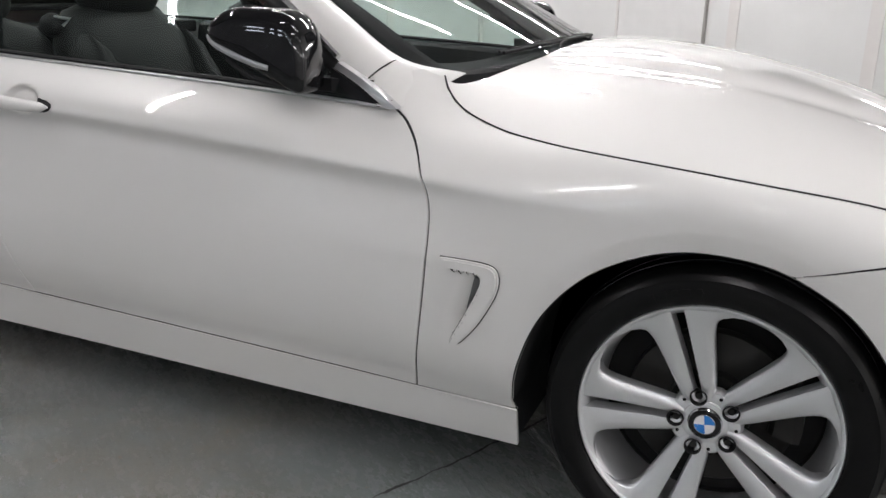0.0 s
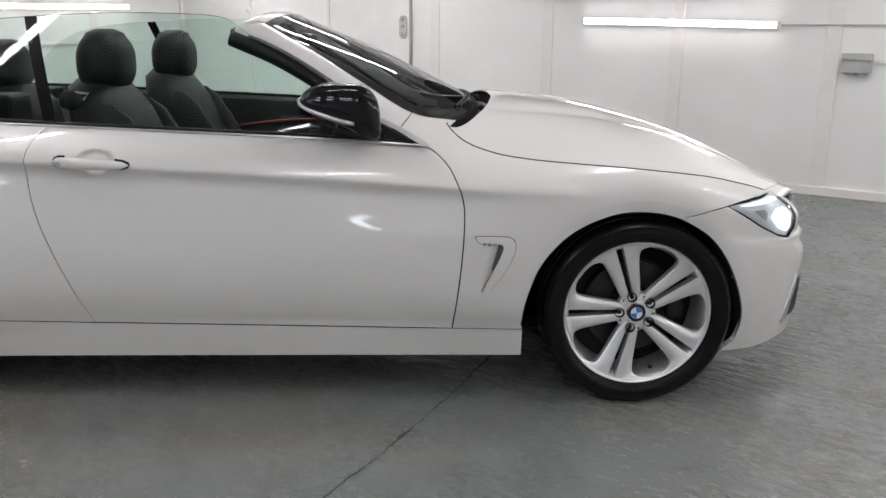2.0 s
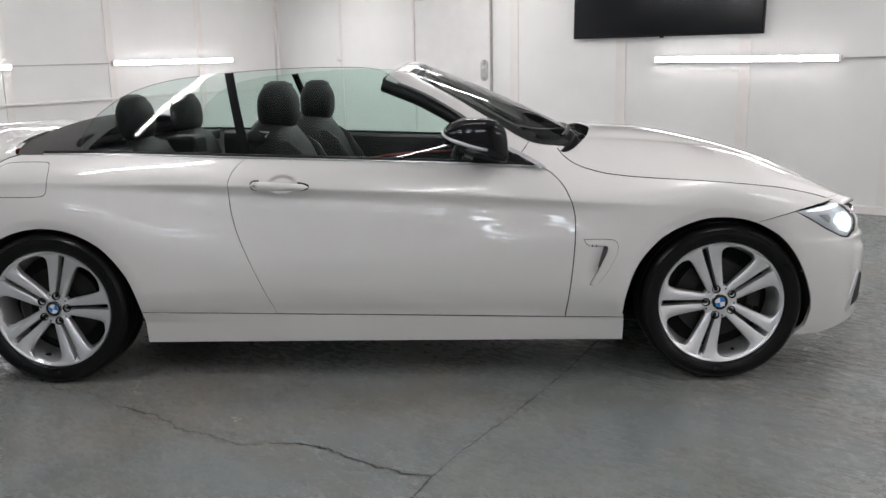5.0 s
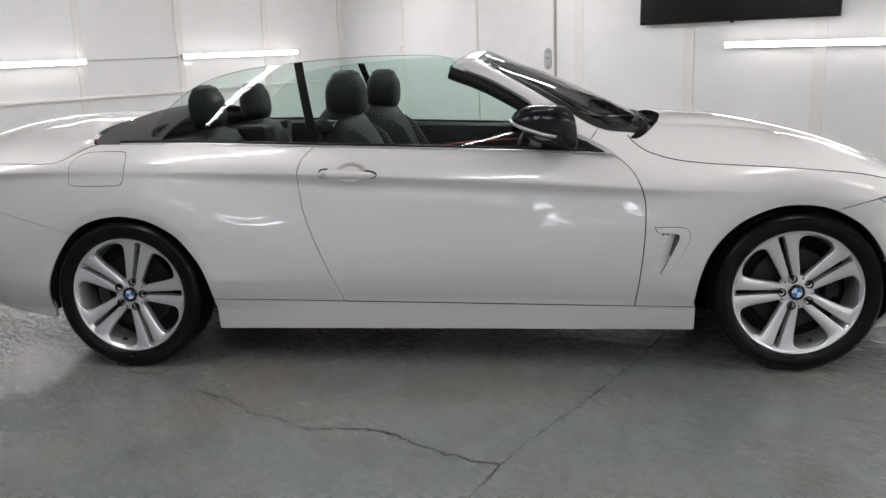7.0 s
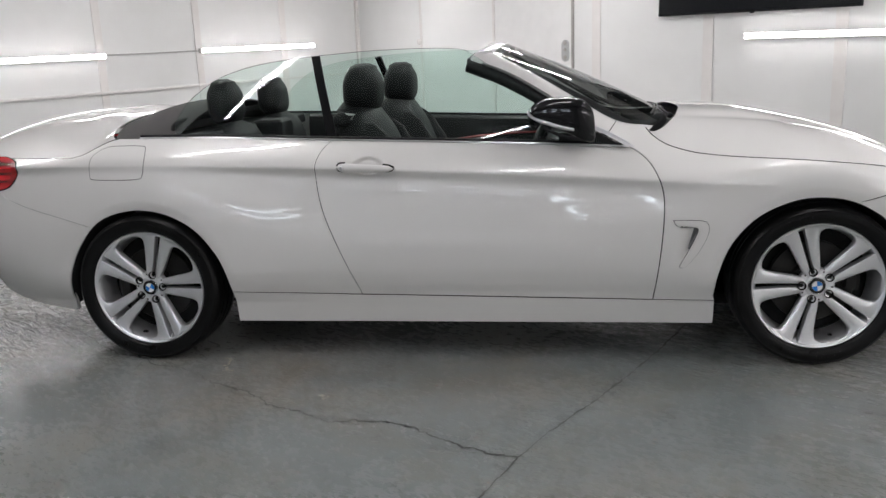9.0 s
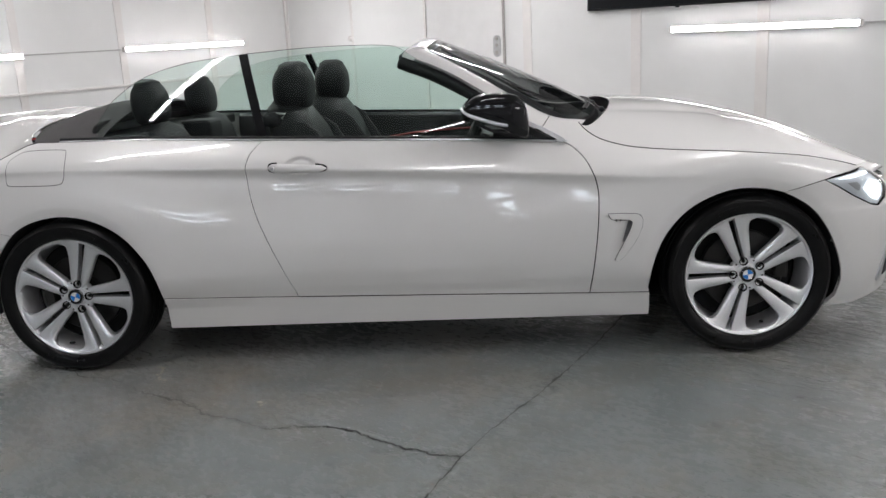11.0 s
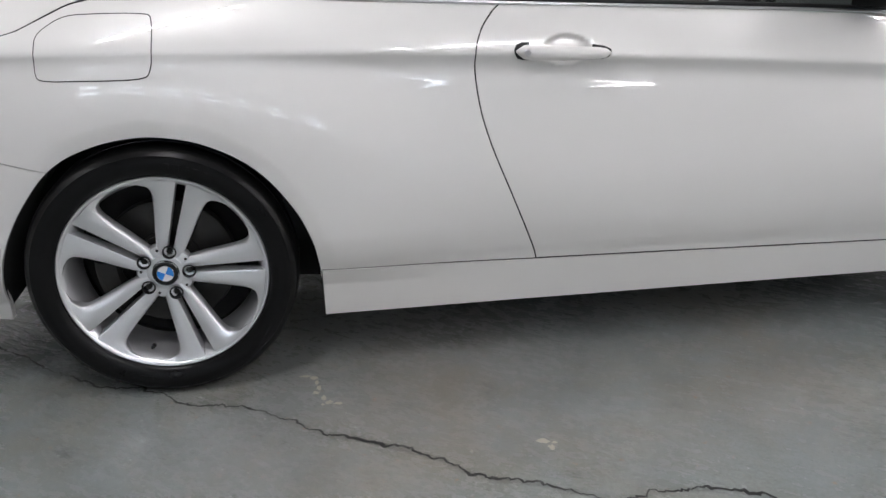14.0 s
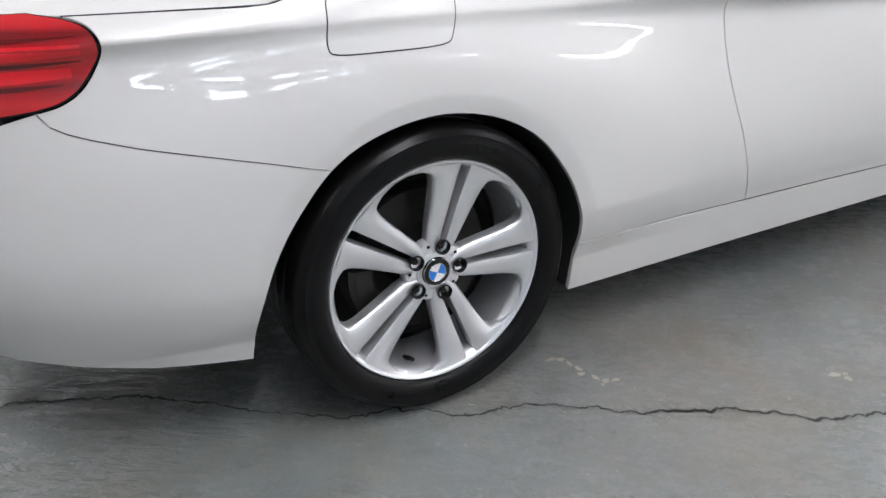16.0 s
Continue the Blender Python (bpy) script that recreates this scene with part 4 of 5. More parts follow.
TX, TZ = edge_of(BOOT_CUT + [(-0.70, 0.912), (-0.80, 0.915), (-0.92, 0.93), (-1.0, 0.94)])
RX_, RZ_ = (-1.02, -0.97, -0.93, -0.89, -0.80, -0.70, -0.544, -0.40, -0.28, -0.20, -0.05), (0.935, 0.955, 0.985, 1.012, 1.045, 1.066, 1.084, 1.088, 1.072, 1.050, 1.035)


def boot_top(x, v):
    x, v = np.asarray(x, float), np.asarray(v, float)
    ze = pchip(TX, TZ, x)
    e = body_side(np.interp(x, OUT[:, 0], ARC), ze)
    zc = np.maximum(pchip(RX_, RZ_, x), ze + 0.003)
    s = 1 - np.abs(1 - v) ** 3.0
    return np.stack([e[:, 0] + (x - e[:, 0]) * np.minimum(1, v * 5), e[:, 1] * (1 - v), ze + (zc - ze) * s], 1)


boot_front = [(-0.115 - 0.115 * (1 - (1 - min(1, q / 0.42)) ** 2), q) for q in np.linspace(0, 1, 18)]
v, f, n = skin(boot_top, [[(-1.0, 0.0), (-0.8, 0.0), (-0.5, 0.0), (-0.3, 0.0), (-0.2, 0.0)] + boot_front + [(-1.0, 1.0), (-1.0, 0.5)]], du=0.02, dz=0.025, both=True)
raw("boot_lid", v, f, PAINT, car, "", n)
v, f, n = skin(body_side, [boot_back_poly], both=True)
raw("boot_back", v, f, PAINT, car, "", n)


# hood cover behind the rear seats
def cover_top(x, v):
    x, v = np.asarray(x, float), np.asarray(v, float)
    xb = -0.115 - 0.115 * (1 - (1 - np.minimum(1, v / 0.42)) ** 2)
    zb = boot_top(xb, v)[:, 2] - 0.008
    z1 = 0.980 + 0.135 * (1 - np.abs(1 - v) ** 2.4)
    t = np.clip((x - xb) / 0.24, 0, 1)
    z = zb + (np.maximum(z1, zb) - zb) * np.sin(t * math.pi / 2)
    z = z - 0.02 * np.clip((x - 0.05) / 0.1, 0, 1) ** 2
    return np.stack([x, (-0.775 + 0.0 * x) * (1 - v), z], 1)


v, f, n = skin(cover_top, [[(x - 0.004, q) for x, q in boot_front[::-1]][:-1] + [(-0.11, 0.0), (0.14, 0.0), (0.14, 0.5), (0.14, 1.0)]], du=0.03, dz=0.04, both=True, gap=0)
raw("hood_cover", v, f, FABRIC, car, "dark fabric hood cover", n)

# ---- wheels ----
RIM_PROFILE = [(0.232, -0.200), (0.248, -0.195), (0.229, -0.175), (0.222, -0.120), (0.226, -0.060), (0.231, -0.030), (0.236, -0.014), (0.240, -0.007), (0.2445, -0.001), (0.2485, 0.003), (0.2525, 0.0035), (0.2550, 0.0010), (0.2560, -0.004)]
TYRE_PROFILE = [(0.2545, -0.008), (0.2550, 0.001), (0.2585, 0.0075), (0.268, 0.0135), (0.282, 0.0185), (0.296, 0.0190), (0.306, 0.0165), (0.3085, 0.0175), (0.3105, 0.0150), (0.318, 0.0085), (0.324, 0.000), (0.3275, -0.012), (0.3295, -0.030),
                (0.3298, -0.040), (0.3230, -0.0415), (0.3230, -0.049), (0.3302, -0.0505), (0.3305, -0.085), (0.3235, -0.0865), (0.3235, -0.095), (0.3305, -0.0965), (0.3302, -0.135), (0.3230, -0.1365), (0.3230, -0.144), (0.3298, -0.1455), (0.3275, -0.185), (0.318, -0.204),
                (0.296, -0.214), (0.27, -0.210), (0.255, -0.200)]


def spoke_bm(theta, side):
    """One blade of a double spoke."""
    rs = (0.040, 0.060, 0.080, 0.105, 0.130, 0.155, 0.180, 0.200, 0.214, 0.223, 0.230, 0.237, 0.2455)
    t_in = (0.000, 0.006, 0.0068, 0.0074, 0.0080, 0.0088, 0.0096, 0.0101, 0.0105, 0.0108, 0.0110, 0.0110, 0.0100)
    t_out = (0.020, 0.0320, 0.0375, 0.0425, 0.0470, 0.0515, 0.0565, 0.0615, 0.0670, 0.0735, 0.0835, 0.1030, 0.1480)
    rings = []
    for r, a, b in zip(rs, t_in, t_out):
        h = -0.020 + 0.0195 * (r / 0.2455) ** 1.7
        dip = 0.012 if r > 0.05 else 0.0
        w = b - a
        edge = 0.0065 if r < 0.23 else 0.003
        cols = [(a, h - 0.034), (a, h - dip), (a + 0.0016, h - 0.0020), (a + min(0.008, w * 0.3), h), (a + w * 0.55, h + 0.0004), (b - min(0.006, w * 0.3), h - 0.0016), (b - 0.0014, h - edge * 0.8), (b + 0.0006, h - 0.012), (b - 0.001, h - 0.034)]
        rings.append([(r * math.cos(theta + side * t / r), -q, r * math.sin(theta + side * t / r)) for t, q in cols])
    return loft(rings)


def build_wheel(name, m, turn, rear):
    w = part("wheel", revolve_bm(RIM_PROFILE, 96), ALLOY, car, "silver alloy wheel with five double spokes", True)
    w.matrix_local = m
    part("tyre", revolve_bm(TYRE_PROFILE, 96), TYRE, w, "black low-profile tyre", True)
    for k in range(5):
        th = radians(turn + 72 * k)
        for side in (-1, 1):
            part("spoke", spoke_bm(th, side), ALLOY, w, "", True)
        c, s = math.cos(th), math.sin(th)
        part("bolt_hole", revolve_bm([(0.0, -0.030), (0.0130, -0.030), (0.0140, -0.011), (0.0165, -0.0080), (0.0172, -0.013)], 20, (0.0575 * c, 0, 0.0575 * s)), BLACK, w, "dark recessed bolt hole", True)
        part("wheel_bolt", revolve_bm([(0.0, -0.0185), (0.0070, -0.0185), (0.0090, -0.021), (0.0090, -0.030)], 6, (0.0575 * c, 0, 0.0575 * s)), DISC, w)
        c2, s2 = math.cos(th + radians(36)), math.sin(th + radians(36))
        part("hub_web", revolve_bm([(0.0, -0.0205), (0.016, -0.0215), (0.021, -0.028), (0.021, -0.045)], 16, (0.052 * c2, 0, 0.052 * s2)), ALLOY, w, "", True)
        part("pin_hole", revolve_bm([(0.0, -0.0195), (0.0032, -0.0195), (0.0036, -0.021)], 10, (0.060 * math.cos(th + radians(30)), 0, 0.060 * math.sin(th + radians(30)))), BLACK, w)
    part("hub", revolve_bm([(0.0, -0.016), (0.036, -0.016), (0.044, -0.0175), (0.047, -0.023), (0.050, -0.045)], 40), ALLOY, w, "", True)
    cap = part("centre_cap", revolve_bm([(0.0, -0.0095), (0.024, -0.0100), (0.031, -0.0110), (0.0335, -0.0125), (0.0340, -0.018)], 40), GLOSS_BLACK, w, "black centre cap with a blue and white disc", True)
    for k in range(4):
        bm = bmesh.new()
        o = bm.verts.new((0, 0.0088, 0))
        pts = [bm.verts.new((0.0205 * math.cos(radians(90 * k + 15 * i + turn + 62)), 0.0092, 0.0205 * math.sin(radians(90 * k + 15 * i + turn + 62)))) for i in range(7)]
        for a, b in zip(pts, pts[1:]):
            bm.faces.new((o, a, b))
        part("badge_quarter", bm, BLUE if k % 2 else WHITE_EN, cap)
    part("badge_ring", revolve_bm([(0.0200, -0.0090), (0.0206, -0.0086), (0.0214, -0.0090)], 40), CHROME, cap, "", True)
    part("badge_ring", revolve_bm([(0.0310, -0.0105), (0.0322, -0.0100), (0.0336, -0.0120)], 40), CHROME, cap, "", True)
    a = radians(turn + 72 * 3 + 36)
    vs = (0.228 * math.cos(a), 0, 0.228 * math.sin(a))
    part("valve", tube_bm([(vs[0] * 1.0, 0.055, vs[2] * 1.0), (vs[0] * 0.955, 0.030, vs[2] * 0.955), (vs[0] * 0.945, 0.020, vs[2] * 0.945)], [0.006, 0.0055, 0.005], 10), RUBBER, w, "", True)
    # brake behind the spokes
    part("brake_disc", revolve_bm([(0.060, -0.070), (0.082, -0.070), (0.085, -0.092), (0.165, -0.092), (0.168, -0.096), (0.168, -0.116), (0.085, -0.118)], 64), DISC, w, "dark worn brake disc", True)
    part("hub_core", revolve_bm([(0.0, -0.046), (0.052, -0.050), (0.066, -0.075), (0.066, -0.13)], 32), DISC, w, "", True)
    part("backing", revolve_bm([(0.03, -0.15), (0.222, -0.15), (0.226, -0.12)], 48), CARPET, w)
    ang = radians(200 if rear else 15)
    rings = []
    for i in range(9):
        t = ang + radians(-26 + 52 * i / 8)
        ring = []
        for r, h in ((0.118, -0.135), (0.118, -0.078), (0.128, -0.066), (0.165, -0.064), (0.180, -0.072), (0.183, -0.135)):
            ring.append((r * math.cos(t), -h, r * math.sin(t)))
        rings.append(ring)
    part("brake_caliper", loft(rings), DISC, w, "dark grey brake caliper")
    # raised bars where the sidewall lettering stands
    for base in (60, 235):
        for i in range(5):
            bm = bmesh.new()
            ringpts = []
            for r, h in ((0.2795, 0.0180), (0.2795, 0.0192), (0.2925, 0.0202), (0.2925, 0.0190)):
                ringpts.append((r, h))
            a0, a1 = radians(base + turn + i * 4.6), radians(base + turn + i * 4.6 + (3.2 if i % 2 else 2.2))
            part("lettering_bar", loft([[(r * math.cos(a), -h, r * math.sin(a)) for r, h in ringpts] for a in (a0, (a0 + a1) / 2, a1)]), TYRE, w)
            bm.free()
    return w


build_wheel("wheel_front", pose(2.81, -0.874, 0.330), 36, False)
build_wheel("wheel_rear", pose(0.0, -0.884, 0.330), 2, True)
build_wheel("wheel_front", pose(2.81, 0.874, 0.330, 0, 0, 180), 20, False)
build_wheel("wheel_rear", pose(0.0, 0.884, 0.330, 0, 0, 180), 50, True)

# floor pan and inside walls
part("floor_pan", box_bm(0.40, 2.40, -0.83, 0.83, 0.18, 0.26, 0.02), CARPET, car, "black underbody")
part("floor_pan", box_bm(-0.86, 0.42, -0.58, 0.58, 0.24, 0.5, 0.05), CARPET, car, "black underbody")
part("floor_pan", box_bm(2.38, 3.38, -0.58, 0.58, 0.19, 0.6, 0.03), CARPET, car, "black underbody")
part("bulkhead", box_bm(2.02, 2.3, -0.60, 0.60, 0.25, 0.90, 0.03), CARPET, car)
part("boot_bulkhead", box_bm(-0.75, 0.02, -0.62, 0.62, 0.45, 0.90, 0.03), CARPET, car)


# ---- glazing ----
def glass_y(z):
    return -0.790 + 0.30 * (z - 0.95) + 0.37 * (z - 0.95) ** 2


def side_glass(x, z):
    x, z = np.asarray(x, float), np.asarray(z, float)
    return np.stack([x, glass_y(z) + 0.02 * np.clip((0.5 - x) / 0.5, 0, 1) ** 2, z], 1)


rear_pane = [tuple(p) for p in smooth_line([(0.150, 0.965), (0.146, 1.040), (0.171, 1.088), (0.219, 1.146), (0.343, 1.227), (0.522, 1.276), (0.752, 1.300)], 5)] + [(0.848, 0.950)]
front_pane = [(0.866, 0.940), (0.776, 1.302)] + [tuple(p) for p in smooth_line([(0.776, 1.302), (1.025, 1.314), (1.27, 1.3135), (1.40, 1.302), (1.46, 1.270)], 5)][1:] + [(1.58, 1.19), (1.743, 1.088), (1.90, 0.975), (1.99, 0.90)]
post = [(0.838, 0.950), (0.745, 1.297), (0.781, 1.300), (0.876, 0.948)]
for mirror in (False, True):
    for poly, nm in ((rear_pane, "quarter_window"), (front_pane, "door_window")):
        v, f, n = skin(side_glass, [poly], du=0.05, dz=0.02, gap=0, depth=0.004, mirror=mirror)
        w = raw(nm, v, f, SIDE_GLASS, car, "green tinted side glass, wound up", n)
        w.visible_shadow = False
    v, f, n = skin(side_glass, [post], du=0.02, dz=0.05, gap=0, depth=0.012, lift=0.003, mirror=mirror)
    raw("window_post", v, f, GLOSS_BLACK, car, "black window post", n)
    s = -1 if mirror else 1
    line = [(x, -s * (0.912 - 0.118), z + 0.009) for x, z in BELT_R[::-1][1:] + BELT[::-1][1:]]
    rim = [(x, -s * (0.9125 - 0.1115), z + 0.0005) for x, z in BELT_R[::-1][1:] + BELT[::-1][1:]]
    part("belt_moulding", tube_bm(smooth_line(rim, 4), 0.0045, 8), SATIN, car, "bright narrow belt moulding", True)
    part("belt_seal", tube_bm(smooth_line(line, 4), 0.0065, 8), RUBBER, car, "black rubber belt seal", True)

# windscreen, pillars and header
LOW_EDGE = smooth_line([(2.090, -0.785, 0.892), (1.935, -0.742, 0.966), (1.755, -0.690, 1.090), (1.59, -0.645, 1.186), (1.422, -0.604, 1.254)], 6)
UP_EDGE = smooth_line([(2.190, -0.640, 0.962), (2.036, -0.662, 0.990), (1.868, -0.635, 1.088), (1.720, -0.607, 1.178), (1.528, -0.572, 1.284)], 6)
for s in (1, -1):
    rows = []
    for k, (a, b) in enumerate(zip(LOW_EDGE, UP_EDGE)):
        a, b = Vector(a), Vector(b)
        t = (b - a)
        nn = Vector((0.35, -0.85, 0.45)).normalized() * min(1.0, 0.05 + k / 6)
        cols = [a + Vector((0, 0.035, -0.005)), a + Vector((0, 0.0, 0.0)), a + t * 0.18 + nn * 0.010, a + t * 0.45 + nn * 0.020, a + t * 0.75 + nn * 0.017, a + t * 0.95 + nn * 0.006, b, b - nn * 0.012, a + t * 0.5 - nn * 0.035]
        rows.append([(p.x, p.y * s, p.z) for p in cols])
    part("windscreen_pillar", loft(rows), PAINT, car, "white painted windscreen pillar", True)
    seal = [(p[0] - 0.004, (p[1] + 0.010) * s, p[2] - 0.020) for p in LOW_EDGE]
    part("pillar_seal", tube_bm(seal[3:], [0.020 + 0.008 * min(1, k / 14) for k in range(len(seal) - 3)], 10), RUBBER, car, "thick black rubber seal", True)
    bright = [(p[0] + 0.004, (p[1] - 0.003) * s, p[2] + 0.006) for p in LOW_EDGE]
    part("pillar_strip", tube_bm(bright[7:-2], 0.0085, 8), CHROME, car, "bright metal strip", True)
    e0, e1 = Vector(LOW_EDGE[4]), Vector(UP_EDGE[6])
    bow_out = Vector((0.35, -0.85, 0.45)).normalized()
    seam = [e0 + (e1 - e0) * t + bow_out * (0.0215 * math.sin(math.pi * min(1, t * 0.92 + 0.06)) ** 0.8 - 0.0005) for t in (0.12, 0.3, 0.5, 0.7, 0.9)]
    part("pillar_seam", tube_bm([(p.x, p.y * s, p.z) for p in seam], 0.0018, 6), RUBBER, car)
    corner = [(1.930, -0.788, 0.972), (1.938, -0.786, 0.984), (2.000, -0.795, 0.955), (2.060, -0.804, 0.922), (2.100, -0.812, 0.8945), (2.071, -0.812, 0.8945), (2.000, -0.800, 0.938)]
    part("corner_strip", loft([[(x, y * s, z) for x, y, z in corner], [(x, (y + 0.025) * s, z) for x, y, z in corner]]), SATIN, car, "bright metal strip at the window corner")
    # black sail panel at the mirror foot
    tri = [(1.915, -0.792, 0.906), (2.056, -0.800, 0.895), (1.922, -0.780, 0.972)]
    bm = loft([[(x, (y - 0.006) * s, z) for x, y, z in tri], [(x, (y + 0.03) * s, z) for x, y, z in tri]])
    part("mirror_sail", bm, BLACK, car, "black triangular mirror foot")
# header rail across the top of the screen
rows = []
for k in range(17):
    y = -0.598 + 1.196 * k / 16
    c = 1 - (y / 0.598) ** 2
    x1, z1, x0, z0 = 1.528 + 0.03 * c, 1.286 + 0.042 * c, 1.424 + 0.03 * c, 1.254 + 0.050 * c
    rows.append([(x0, y, z0), (x0 + 0.015, y, z0 + 0.022), (x0 + 0.045, y, z0 + 0.036), (x1 - 0.02, y * 0.975, z1 + 0.008), (x1, y * 0.955, z1 + 0.001), (x1 - 0.01, y * 0.955, z1 - 0.02), (x0 + 0.05, y, z0 - 0.012)])
part("windscreen_header", loft(rows), PAINT, car, "white painted windscreen header rail", True)
rows = [[(r[0][0] - 0.011, r[0][1], r[0][2] - 0.002), (r[0][0] - 0.007, r[0][1], r[0][2] + 0.009), (r[0][0] + 0.006, r[0][1], r[0][2] + 0.006), (r[0][0] + 0.05, r[0][1], r[0][2] - 0.014), (r[0][0] + 0.01, r[0][1], r[0][2] - 0.022)] for r in rows]
part("header_seal", loft(rows), RUBBER, car, "black roof seal along the header", True)


def screen_point(a, b, lift=0.0):
    """a 0..1 across from right to left, b 0..1 from base to header."""
    k = 6 + b * (len(UP_EDGE) - 7)
    i = min(int(k), len(UP_EDGE) - 2)
    e = Vector(UP_EDGE[i]) + (Vector(UP_EDGE[i + 1]) - Vector(UP_EDGE[i])) * (k - i)
    e0, e1 = Vector(UP_EDGE[6]), Vector(UP_EDGE[-1])
    c = max(0.0, 1 - (2 * a - 1) ** 2)
    t = c ** 0.5
    base = Vector((e0.x + 0.249 * c ** 0.36, e0.y, e0.z - 0.004 + 0.010 * c - 0.088 * t * (1 - t)))
    head = Vector((e1.x + 0.030 * c, e1.y, e1.z + 0.042 * c))
    p = base + (head - base) * b + (e - e0 - (e1 - e0) * b) * (1 - c)
    return (p.x, p.y * (1 - 2 * a), p.z + 0.014 * c * math.sin(math.pi * b) + lift)


def screen_patch(a0, a1, b0, b1, na, nb, lift):
    v = [screen_point(a0 + (a1 - a0) * i / na, b0 + (b1 - b0) * j / nb, lift) for j in range(nb + 1) for i in range(na + 1)]
    f = [(j * (na + 1) + i, j * (na + 1) + i + 1, (j + 1) * (na + 1) + i + 1, (j + 1) * (na + 1) + i) for j in range(nb) for i in range(na)]
    return v, f


v, f = screen_patch(0, 1, 0, 1, 48, 16, 0.0)
ws = raw("windscreen", v, f, SCREEN_GLASS, car, "raked tinted windscreen")
ws.visible_shadow = False
for a0, a1, b0, b1 in ((0, 0.025, 0, 1), (0.975, 1, 0, 1), (0.025, 0.975, 0, 0.055), (0.025, 0.975, 0.965, 1)):
    v, f = screen_patch(a0, a1, b0, b1, 48 if a1 - a0 > 0.5 else 2, 16 if b1 - b0 > 0.5 else 2, -0.003)
    raw("screen_border", v, f, BLACK, car, "black printed screen border")

# cowl with wipers, sunk between the screen and the bonnet
rows = []
for i in range(49):
    a = i / 48
    p = screen_point(a, 0.0)
    q = abs(2 * a - 1)
    xb = 2.155 + 0.195 * (1 - q ** 2.5) - 0.004
    w = max(0.004, xb - p[0])
    rows.append([(p[0] - 0.03, p[1] * 0.99, p[2] - 0.006), (p[0] + 0.1 * w, p[1], p[2] - 0.012), (p[0] + 0.35 * w, p[1], p[2] - 0.036), (p[0] + 0.8 * w, p[1], p[2] - 0.040), (p[0] + w, p[1], p[2] - 0.030), (p[0] + w, p[1], p[2] - 0.08)])
part("scuttle", loft(rows, False, False), BLACK, car, "black plastic scuttle below the screen", True)
for a0, a1, b1 in ((0.30, 0.90, 0.16), (0.62, 0.16, 0.12)):
    foot = Vector(screen_point(a0, 0.0, -0.012)) + Vector((0.035, 0, 0))
    pts = [tuple(foot)] + [screen_point(a0 + (a1 - a0) * t, 0.012 + b1 * t * 0.22, 0.009) for t in (0.15, 0.4, 0.7, 1.0)]
    wiper = part("wiper", tube_bm(smooth_line(pts, 3), 0.0048, 8), BLACK, car, "black wiper arm", True)
    pts = [screen_point(a0 + (a1 - a0) * t, 0.030 + b1 * t * 0.22, 0.005) for t in (0.2, 0.4, 0.7, 1.0)]
    part("wiper_blade", tube_bm(pts, 0.004, 6), RUBBER, wiper)
    part("wiper_pivot", revolve_bm([(0.0, 0.012), (0.010, 0.011), (0.013, 0.004), (0.014, -0.02)], 16, tuple(foot)), BLACK, wiper, "", True)

